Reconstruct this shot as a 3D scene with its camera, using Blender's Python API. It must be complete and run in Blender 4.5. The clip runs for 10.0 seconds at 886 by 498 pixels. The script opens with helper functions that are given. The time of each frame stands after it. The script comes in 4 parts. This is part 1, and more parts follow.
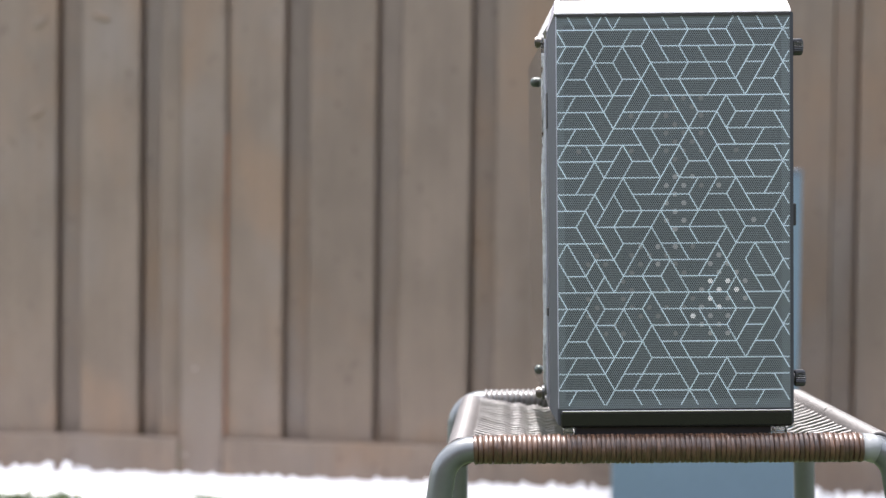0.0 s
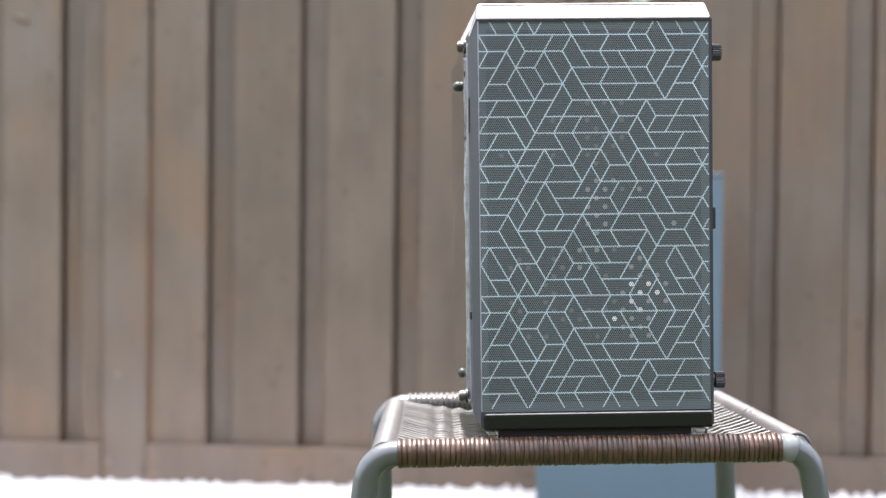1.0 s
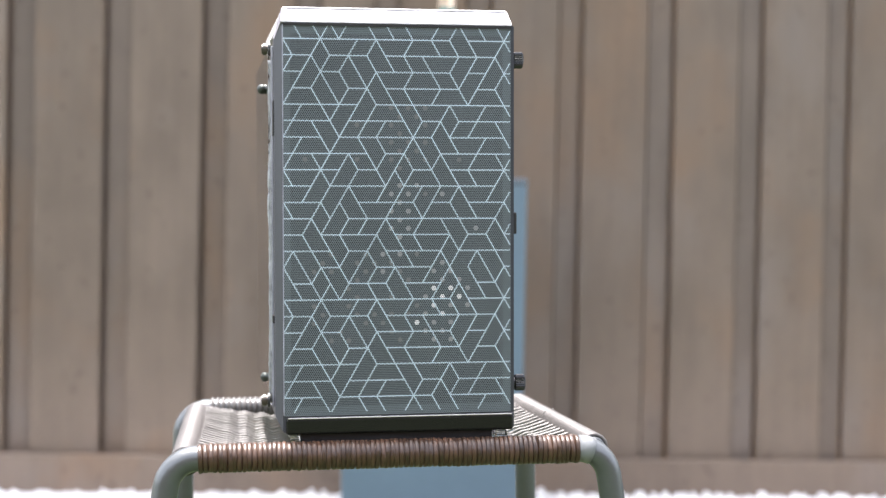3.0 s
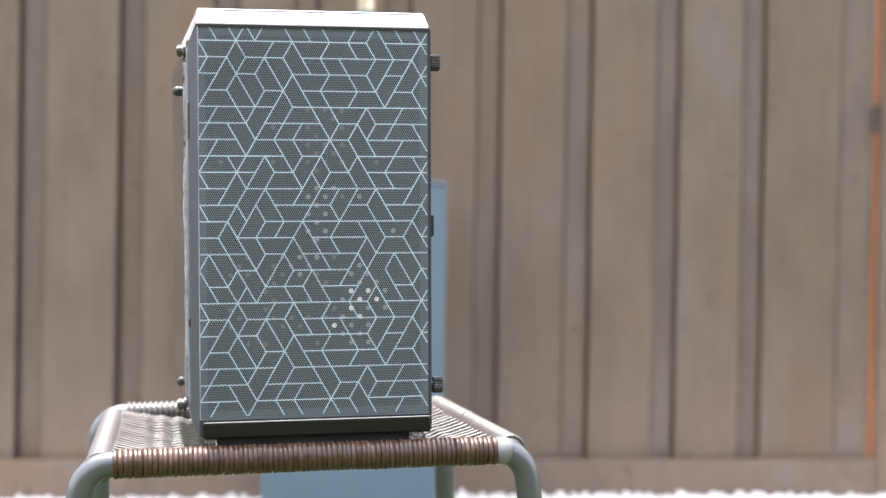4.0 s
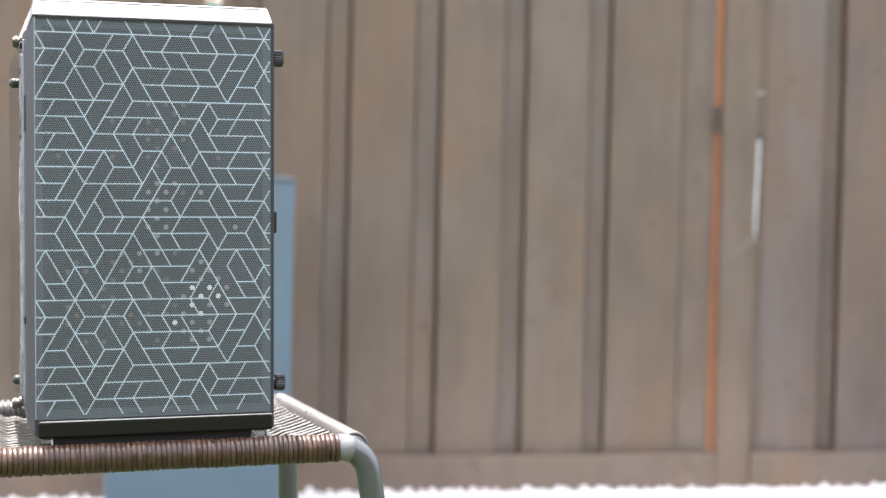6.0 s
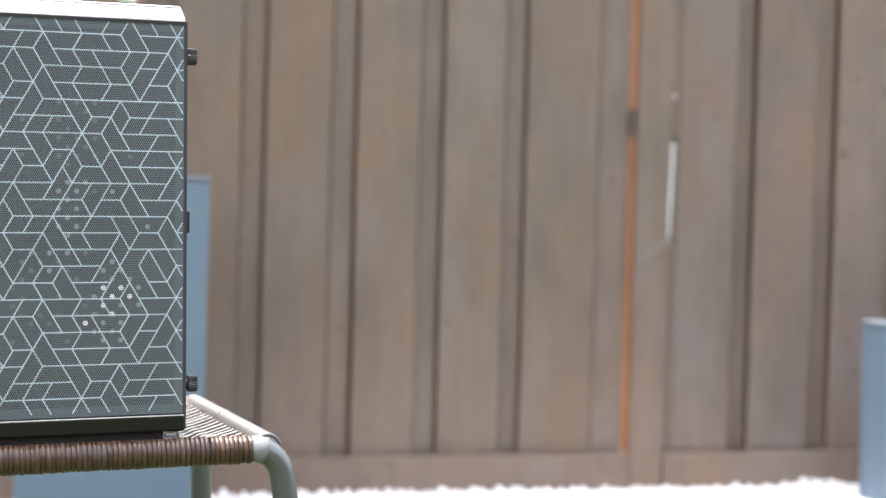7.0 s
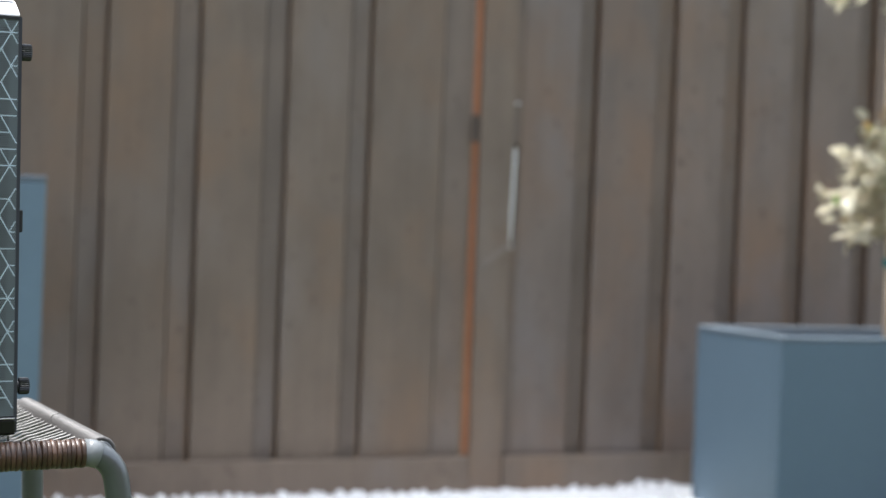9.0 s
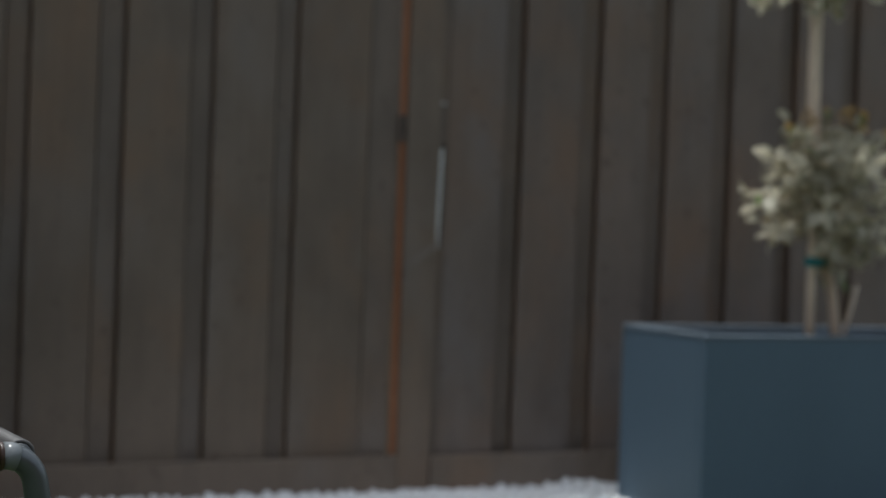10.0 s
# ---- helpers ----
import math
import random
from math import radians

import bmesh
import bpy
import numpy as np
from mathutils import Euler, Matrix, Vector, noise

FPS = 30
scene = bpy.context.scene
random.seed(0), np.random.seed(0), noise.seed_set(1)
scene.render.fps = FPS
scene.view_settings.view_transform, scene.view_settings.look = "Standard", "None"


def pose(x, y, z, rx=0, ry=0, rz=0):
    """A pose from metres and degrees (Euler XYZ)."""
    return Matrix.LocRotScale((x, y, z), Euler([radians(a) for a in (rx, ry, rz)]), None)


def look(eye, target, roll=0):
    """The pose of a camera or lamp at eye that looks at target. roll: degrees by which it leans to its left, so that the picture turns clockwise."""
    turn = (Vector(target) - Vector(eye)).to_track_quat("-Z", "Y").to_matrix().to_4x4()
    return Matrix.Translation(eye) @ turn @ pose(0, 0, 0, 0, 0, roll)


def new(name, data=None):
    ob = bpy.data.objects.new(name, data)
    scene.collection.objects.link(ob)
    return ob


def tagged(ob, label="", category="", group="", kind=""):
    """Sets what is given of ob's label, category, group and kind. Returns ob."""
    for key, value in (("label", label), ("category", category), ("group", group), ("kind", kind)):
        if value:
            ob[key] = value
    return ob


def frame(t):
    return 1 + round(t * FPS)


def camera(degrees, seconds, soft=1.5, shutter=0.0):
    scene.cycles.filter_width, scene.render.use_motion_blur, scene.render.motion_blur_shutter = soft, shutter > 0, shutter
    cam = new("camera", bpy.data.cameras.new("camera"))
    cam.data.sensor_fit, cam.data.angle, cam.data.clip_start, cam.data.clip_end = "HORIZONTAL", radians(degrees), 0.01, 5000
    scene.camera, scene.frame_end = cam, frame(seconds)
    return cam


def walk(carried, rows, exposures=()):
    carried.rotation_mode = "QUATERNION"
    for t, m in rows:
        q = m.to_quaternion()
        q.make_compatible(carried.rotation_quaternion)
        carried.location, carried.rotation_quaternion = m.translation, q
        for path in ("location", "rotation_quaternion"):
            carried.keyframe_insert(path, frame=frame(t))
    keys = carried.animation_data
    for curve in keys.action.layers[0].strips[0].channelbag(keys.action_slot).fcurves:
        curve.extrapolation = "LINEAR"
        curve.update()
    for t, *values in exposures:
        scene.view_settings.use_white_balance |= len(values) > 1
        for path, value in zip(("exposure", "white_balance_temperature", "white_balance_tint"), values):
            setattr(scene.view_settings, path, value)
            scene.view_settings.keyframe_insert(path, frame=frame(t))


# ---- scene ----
cam = camera(32.4, 10.0, soft=1.4)
PATH = [
    (0, (0.027, 0.167, 0.635), (-0.198, 2.153, 0.578), 0.7),
    (0.5, (0.028, 0.166, 0.635), (-0.155, 2.157, 0.581), 0.8),
    (1, (0.03, 0.165, 0.636), (-0.099, 2.16, 0.584), 0.6),
    (1.5, (0.03, 0.164, 0.637), (-0.04, 2.162, 0.586), 0.8),
    (2, (0.03, 0.164, 0.637), (0.02, 2.163, 0.588), 1.0),
    (2.5, (0.033, 0.165, 0.637), (0.089, 2.164, 0.589), 1.1),
    (3, (0.034, 0.163, 0.636), (0.156, 2.158, 0.593), 1.1),
    (4.5, (0.041, 0.163, 0.637), (0.309, 2.145, 0.598), 1.0),
    (5, (0.043, 0.162, 0.637), (0.358, 2.137, 0.597), 1.1),
    (5.5, (0.044, 0.162, 0.637), (0.408, 2.128, 0.597), 1.2),
    (7, (0.048, 0.163, 0.637), (0.569, 2.094, 0.602), 1.6),
    (7.5, (0.048, 0.162, 0.637), (0.621, 2.078, 0.604), 1.7),
    (8, (0.049, 0.162, 0.637), (0.673, 2.062, 0.607), 1.9),
    (8.5, (0.049, 0.16, 0.636), (0.721, 2.044, 0.611), 2.1),
    (9, (0.051, 0.161, 0.636), (0.766, 2.029, 0.613), 2.2),
    (9.5, (0.053, 0.156, 0.636), (0.809, 2.007, 0.616), 2.1),
    (10, (0.056, 0.153, 0.637), (0.856, 1.987, 0.617), 2.1),
]
walk(cam, [(t, look(e, g, r)) for t, e, g, r in PATH],
     exposures=[(0.0, 2.50, 6450, 14), (2.5, 2.66, 6520, 14), (4.5, 2.71, 6600, 14), (7.5, 2.76, 6620, 14), (8.3, 2.69, 6410, 11), (8.6, 2.35, 6260, 9),
                (9.0, 1.91, 6240, 8), (9.5, 1.24, 6190, 8), (10.0, 0.32, 6080, 5)])
cam.data.dof.use_dof = True
cam.data.dof.focus_distance = 1.31
cam.data.dof.aperture_fstop = 5.0

# ---------------------------------------------------------------- light
world = bpy.data.worlds.new("sky")
scene.world = world
world.use_nodes = True
wn = world.node_tree.nodes
wl = world.node_tree.links
sky = wn.new("ShaderNodeTexSky")
sky.sky_type = "NISHITA"
sky.sun_disc = False
sky.sun_elevation = radians(79.3)
sky.sun_rotation = radians(-31)
sky.dust_density = 4.0
sky.air_density = 1.0
sky.ozone_density = 1.0
wn["Background"].inputs["Strength"].default_value = 0.12
haze = wn.new("ShaderNodeHueSaturation")
haze.inputs["Saturation"].default_value = 0.5
wl.new(sky.outputs["Color"], haze.inputs["Color"])
wl.new(haze.outputs["Color"], wn["Background"].inputs["Color"])

sun_data = bpy.data.lights.new("sun", "SUN")
sun_data.energy = 2.0
sun_data.angle = radians(1.5)
sun_data.color = (1.0, 0.97, 0.93)
sun = new("sun", sun_data)
sun.matrix_world = look((-0.60, 1.00, 6.2), (0, 0, 0))


# ---------------------------------------------------------------- materials
def material(name, base, rough=0.6, metal=0.0, vary=0.25, scale=6.0, grain=60.0, stretch=(1, 1, 1),
             bump=0.2, tint=None, random_value=0.0, random_hue=0.0, spec=0.5, coat=0.0):
    m = bpy.data.materials.new(name)
    m.use_nodes = True
    n, l = m.node_tree.nodes, m.node_tree.links
    b = n["Principled BSDF"]
    b.inputs["Roughness"].default_value = rough
    b.inputs["Metallic"].default_value = metal
    b.inputs["Specular IOR Level"].default_value = spec
    b.inputs["Coat Weight"].default_value = coat
    b.inputs["Coat Roughness"].default_value = 0.15
    tc = n.new("ShaderNodeTexCoord")
    mp = n.new("ShaderNodeMapping")
    mp.inputs["Scale"].default_value = stretch
    l.new(tc.outputs["Object"], mp.inputs["Vector"])
    info = n.new("ShaderNodeObjectInfo")
    shift = n.new("ShaderNodeVectorMath")
    shift.operation = "MULTIPLY_ADD"
    shift.inputs[1].default_value = (7.0, 3.0, 5.0)
    cmb = n.new("ShaderNodeCombineXYZ")
    for k in range(3):
        l.new(info.outputs["Random"], cmb.inputs[k])
    l.new(cmb.outputs[0], shift.inputs[0])
    l.new(mp.outputs[0], shift.inputs[2])
    big = n.new("ShaderNodeTexNoise")
    big.inputs["Scale"].default_value = scale
    big.inputs["Detail"].default_value = 4
    small = n.new("ShaderNodeTexNoise")
    small.inputs["Scale"].default_value = grain
    small.inputs["Detail"].default_value = 5
    small.inputs["Roughness"].default_value = 0.65
    l.new(shift.outputs[0], big.inputs["Vector"])
    l.new(shift.outputs[0], small.inputs["Vector"])
    ramp = n.new("ShaderNodeValToRGB")
    dark = [c * (1 - vary) for c in base]
    light = list(tint) if tint else [min(1, c * (1 + vary)) for c in base]
    ramp.color_ramp.elements[0].position, ramp.color_ramp.elements[1].position = 0.3, 0.72
    ramp.color_ramp.elements[0].color = (*dark, 1)
    ramp.color_ramp.elements[1].color = (*light, 1)
    mix = n.new("ShaderNodeMath")
    mix.operation = "MULTIPLY_ADD"
    mix.inputs[1].default_value = 0.6
    half = n.new("ShaderNodeMath")
    half.operation = "MULTIPLY"
    half.inputs[1].default_value = 0.4
    l.new(small.outputs["Fac"], half.inputs[0])
    l.new(big.outputs["Fac"], mix.inputs[0])
    l.new(half.outputs[0], mix.inputs[2])
    l.new(mix.outputs[0], ramp.inputs["Fac"])
    hsv = n.new("ShaderNodeHueSaturation")
    val = n.new("ShaderNodeMapRange")
    val.inputs["To Min"].default_value = 1 - random_value
    val.inputs["To Max"].default_value = 1 + random_value
    l.new(info.outputs["Random"], val.inputs["Value"])
    l.new(val.outputs[0], hsv.inputs["Value"])
    if random_hue:
        shift = n.new("ShaderNodeMath")
        shift.operation = "MULTIPLY"
        shift.inputs[1].default_value = 7.31
        wrap = n.new("ShaderNodeMath")
        wrap.operation = "FRACT"
        hue = n.new("ShaderNodeMapRange")
        hue.inputs["To Min"].default_value = 0.5 - random_hue
        hue.inputs["To Max"].default_value = 0.5 + random_hue
        l.new(info.outputs["Random"], shift.inputs[0])
        l.new(shift.outputs[0], wrap.inputs[0])
        l.new(wrap.outputs[0], hue.inputs["Value"])
        l.new(hue.outputs[0], hsv.inputs["Hue"])
    l.new(ramp.outputs[0], hsv.inputs["Color"])
    l.new(hsv.outputs[0], b.inputs["Base Color"])
    if bump:
        bp = n.new("ShaderNodeBump")
        bp.inputs["Strength"].default_value = bump
        bp.inputs["Distance"].default_value = 0.002
        l.new(small.outputs["Fac"], bp.inputs["Height"])
        l.new(bp.outputs[0], b.inputs["Normal"])
    return m


def timber(name, base, warm, grey, rough=0.62, random_value=0.09):
    """Old brown stain on sawn boards: soft blotches, rusty and greyed patches, faint upright grain."""
    m = bpy.data.materials.new(name)
    m.use_nodes = True
    n, l = m.node_tree.nodes, m.node_tree.links
    b = n["Principled BSDF"]
    b.inputs["Specular IOR Level"].default_value = 0.4
    tc = n.new("ShaderNodeTexCoord")
    info = n.new("ShaderNodeObjectInfo")
    offset = n.new("ShaderNodeVectorMath")
    offset.operation = "MULTIPLY_ADD"
    offset.inputs[1].default_value = (11.0, 4.0, 7.0)
    cmb = n.new("ShaderNodeCombineXYZ")
    for k in range(3):
        l.new(info.outputs["Random"], cmb.inputs[k])
    l.new(cmb.outputs[0], offset.inputs[0])
    l.new(tc.outputs["Object"], offset.inputs[2])

    def layer(scale, stretch, low, high, detail=4, rgh=0.55):
        mp = n.new("ShaderNodeMapping")
        mp.inputs["Scale"].default_value = stretch
        l.new(offset.outputs[0], mp.inputs["Vector"])
        tex = n.new("ShaderNodeTexNoise")
        tex.inputs["Scale"].default_value = scale
        tex.inputs["Detail"].default_value = detail
        tex.inputs["Roughness"].default_value = rgh
        l.new(mp.outputs[0], tex.inputs["Vector"])
        rng = n.new("ShaderNodeMapRange")
        rng.inputs["From Min"].default_value = low
        rng.inputs["From Max"].default_value = high
        l.new(tex.outputs["Fac"], rng.inputs["Value"])
        return rng.outputs[0], tex.outputs["Fac"]

    def blend(fac, a, c, kind="MIX"):
        q = n.new("ShaderNodeMix")
        q.data_type = "RGBA"
        q.blend_type = kind
        for k, v in ((0, fac), (6, a), (7, c)):
            if isinstance(v, tuple):
                q.inputs[k].default_value = (*v, 1)
            elif isinstance(v, float):
                q.inputs[k].default_value = v
            else:
                l.new(v, q.inputs[k])
        return q.outputs[2]

    blotch, _ = layer(8.5, (1.0, 1.0, 0.5), 0.34, 0.68, 5, 0.6)
    rust, _ = layer(3.1, (1.3, 1.3, 0.8), 0.49, 0.72)
    faded, _ = layer(4.3, (1.0, 1.0, 0.6), 0.52, 0.74)
    grain, grain_raw = layer(46.0, (1.6, 1.6, 0.06), 0.30, 0.72, 5, 0.65)
    speck, _ = layer(42.0, (1.0, 1.0, 0.6), 0.64, 0.74, 2)
    c = blend(blotch, tuple(v * 0.80 for v in base), tuple(v * 1.15 for v in base))
    c = blend(rust, c, warm)
    c = blend(faded, c, grey)
    c = blend(0.26, c, blend(grain, tuple(v * 0.74 for v in base), tuple(v * 1.22 for v in base)))
    dark_speck = blend(speck, (1.0, 1.0, 1.0), (0.72, 0.70, 0.68))
    c = blend(1.0, c, dark_speck, "MULTIPLY")
    hsv = n.new("ShaderNodeHueSaturation")
    val = n.new("ShaderNodeMapRange")
    val.inputs["To Min"].default_value = 1 - random_value
    val.inputs["To Max"].default_value = 1 + random_value
    l.new(info.outputs["Random"], val.inputs["Value"])
    l.new(val.outputs[0], hsv.inputs["Value"])
    l.new(c, hsv.inputs["Color"])
    l.new(hsv.outputs[0], b.inputs["Base Color"])
    rr = n.new("ShaderNodeMapRange")
    rr.inputs["To Min"].default_value = rough - 0.1
    rr.inputs["To Max"].default_value = rough + 0.12
    l.new(blotch, rr.inputs["Value"])
    l.new(rr.outputs[0], b.inputs["Roughness"])
    bp = n.new("ShaderNodeBump")
    bp.inputs["Strength"].default_value = 0.3
    bp.inputs["Distance"].default_value = 0.0015
    l.new(grain_raw, bp.inputs["Height"])
    l.new(bp.outputs[0], b.inputs["Normal"])
    return m


FENCE = timber("stained_timber", (0.192, 0.147, 0.112), (0.230, 0.148, 0.093), (0.212, 0.176, 0.150))
FENCE_FAR = timber("greyed_stained_timber", (0.184, 0.146, 0.121), (0.225, 0.146, 0.098), (0.205, 0.178, 0.166))
# slightly darker than FENCE: some of the recess shade is in the colour
FENCE_BACK = timber("recess_shade_timber", (0.180, 0.141, 0.113), (0.220, 0.145, 0.093), (0.198, 0.170, 0.150), random_value=0.07)
REAR_CEDAR = timber("unstained_cedar_rear", (0.300, 0.175, 0.085), (0.380, 0.190, 0.080), (0.240, 0.165, 0.100))
SCRAPE = material("scraped_timber", (0.215, 0.176, 0.146), 0.7, vary=0.25, scale=20, grain=90, bump=0.2)
KNOT = material("timber_knot", (0.105, 0.078, 0.062), 0.7, vary=0.4, scale=30, grain=90, bump=0.2)
NAIL = material("weathered_nail", (0.34, 0.31, 0.28), 0.5, vary=0.2, scale=60, grain=200)
# orange holds the glow of sunlight leaking through a gap onto cedar
RAW_GLOW = material("glow_orange_cedar", (0.33, 0.130, 0.058), 0.7, vary=0.3, scale=8, grain=60, stretch=(1, 1, 0.4), bump=0.2)
STONE = material("white_marble_chips", (0.90, 0.897, 0.885), 0.7, vary=0.12, scale=14, grain=120, bump=0.4)
SOIL = material("lawn_soil", (0.044, 0.062, 0.025), 0.9, vary=0.4, scale=3, grain=30, bump=0.6)
GRASS = material("grass_blades", (0.078, 0.125, 0.030), 0.6, vary=0.4, scale=4, grain=20, bump=0.0)
PLANTER = material("blue_grey_fibre_cement", (0.107, 0.158, 0.209), 0.5, vary=0.10, scale=3, grain=70, bump=0.08, random_value=0.03)
# PLANTER lightened for the tall planter: its brighter light is in the colour.
PLANTER_LIT = material("lit_blue_grey_fibre_cement", (0.148, 0.213, 0.270), 0.45, vary=0.10, scale=3, grain=70, bump=0.08, random_value=0.03)
PLANTER_RIM = material("worn_planter_edge", (0.128, 0.158, 0.190), 0.5, vary=0.12, scale=6, grain=70, bump=0.1)
POTTING = material("potting_mix", (0.12, 0.095, 0.075), 0.95, vary=0.5, scale=20, grain=90, bump=0.8)
STAKE = material("pale_bamboo", (0.74, 0.60, 0.46), 0.6, vary=0.3, scale=10, grain=50, stretch=(1, 1, 0.3), bump=0.3)
BARK = material("topiary_bark", (0.66, 0.52, 0.39), 0.75, vary=0.45, scale=14, grain=60, stretch=(1, 1, 0.3), bump=0.6)
TIE = material("teal_plastic_tie", (0.01, 0.22, 0.24), 0.4, vary=0.1)
LEAF_PALE = material("cream_leaf", (0.60, 0.56, 0.43), 0.5, vary=0.25, scale=30, grain=90, bump=0.1, random_value=0.15)


def let_light_through(m, share):
    """Mix thin-leaf translucency into a material."""
    n, l = m.node_tree.nodes, m.node_tree.links
    b = n["Principled BSDF"]
    colour = b.inputs["Base Color"].links[0].from_socket
    back = n.new("ShaderNodeBsdfTranslucent")
    l.new(colour, back.inputs["Color"])
    mixed = n.new("ShaderNodeMixShader")
    mixed.inputs[0].default_value = share
    l.new(b.outputs[0], mixed.inputs[1])
    l.new(back.outputs[0], mixed.inputs[2])
    l.new(mixed.outputs[0], n["Material Output"].inputs["Surface"])


LEAF_INNER = material("inner_leaf", (0.56, 0.52, 0.38), 0.55, vary=0.5, scale=18, grain=60, bump=0.0)
LEAF_GREEN = material("green_leaf", (0.22, 0.29, 0.12), 0.5, vary=0.35, scale=30, grain=90, bump=0.1, random_value=0.2)
LEAF_RUST = material("rusty_leaf", (0.40, 0.26, 0.10), 0.55, vary=0.3, scale=30, grain=90, bump=0.1, random_value=0.15)
for leaf_material in (LEAF_PALE, LEAF_INNER, LEAF_GREEN, LEAF_RUST):
    let_light_through(leaf_material, 0.42)
TUBE = material("powder_coated_steel", (0.118, 0.127, 0.131), 0.30, metal=0.5, vary=0.12, scale=9, grain=140, bump=0.06)
TAPE = material("clear_tape", (0.185, 0.195, 0.20), 0.25, vary=0.15, scale=30, grain=90, bump=0.2)
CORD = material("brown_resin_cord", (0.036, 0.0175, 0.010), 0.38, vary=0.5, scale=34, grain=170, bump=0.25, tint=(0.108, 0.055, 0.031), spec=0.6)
# paler cords for the seat strands and the side and back wraps
CORD_PALE = material("pale_resin_cord", (0.185, 0.175, 0.168), 0.45, vary=0.25, scale=20, grain=110, bump=0.15)
CORD_GREY = material("grey_resin_cord", (0.088, 0.082, 0.079), 0.5, vary=0.3, scale=22, grain=120, bump=0.2)
DARK = material("dark_grey_plastic", (0.040, 0.043, 0.045), 0.34, vary=0.12, scale=14, grain=260, bump=0.05)
SIDE = material("grey_painted_steel", (0.050, 0.054, 0.065), 0.45, spec=0.3, vary=0.10, scale=10, grain=240, bump=0.05)
FACET = material("grey_corner_facet", (0.30, 0.29, 0.32), 0.35, vary=0.08, scale=10, grain=200, bump=0.03)
# near-white puts the sky's glare on the top panel into its colour
TOP_GLARE = material("glare_white_top_panel", (0.86, 0.85, 0.86), 0.25, metal=0.1, vary=0.04, scale=8, grain=200, bump=0.03)
BAR = material("gloss_lower_trim", (0.007, 0.008, 0.007), 0.22, vary=0.1, scale=10, grain=200, bump=0.02, spec=0.3)
BAR_HIGHLIGHT = material("trim_highlight_strip", (0.62, 0.60, 0.57), 0.25, metal=0.7, vary=0.06, bump=0.0)
STUD = material("dull_grey_metal", (0.045, 0.054, 0.048), 0.4, metal=0.4, vary=0.2, scale=60, grain=200, bump=0.05)
RUBBER = material("black_rubber", (0.016, 0.016, 0.017), 0.6, vary=0.2, scale=30, grain=160, bump=0.2)
KNOB = material("black_knob_plastic", (0.024, 0.026, 0.029), 0.26, vary=0.15, scale=30, grain=200, bump=0.05)
STEEL = material("screw_steel", (0.11, 0.10, 0.088), 0.34, metal=0.7, vary=0.25, scale=60, grain=200, bump=0.05)
EDGE = material("trim_highlight_strip", (0.62, 0.60, 0.57), 0.25, metal=0.7, vary=0.06, bump=0.0)
STUD = material("dull_grey_metal", (0.045, 0.054, 0.048), 0.4, metal=0.4, vary=0.2, scale=60, grain=200, bump=0.05)
RUBBER = material("black_rubber", (0.016, 0.016, 0.017), 0.6, vary=0.2, scale=30, grain=160, bump=0.2)
KNOB = material("black_knob_plastic", (0.024, 0.026, 0.029), 0.26, vary=0.15, scale=30, grain=200, bump=0.05)
STEEL = material("screw_steel", (0.11, 0.10, 0.088), 0.34, metal=0.7, vary=0.25, scale=60, grain=200, bump=0.05)
SPOT_FAINT = material("faint_vent_light", (0.118, 0.128, 0.132), 0.4, vary=0.5, scale=70, grain=900, bump=0.0, random_value=0.25)
GLINT = material("panel_glint_streaks", (0.36, 0.375, 0.39), 0.25, vary=0.5, scale=40, grain=160, bump=0.3)
EDGE = material("pale_edge_strip", (0.33, 0.34, 0.39), 0.2, vary=0.4, scale=14, grain=120, bump=0.1)
PALE_WALL = material("gap_backing_pale", (0.82, 0.80, 0.77), 0.8, vary=0.06, scale=2, grain=60, bump=0.2)


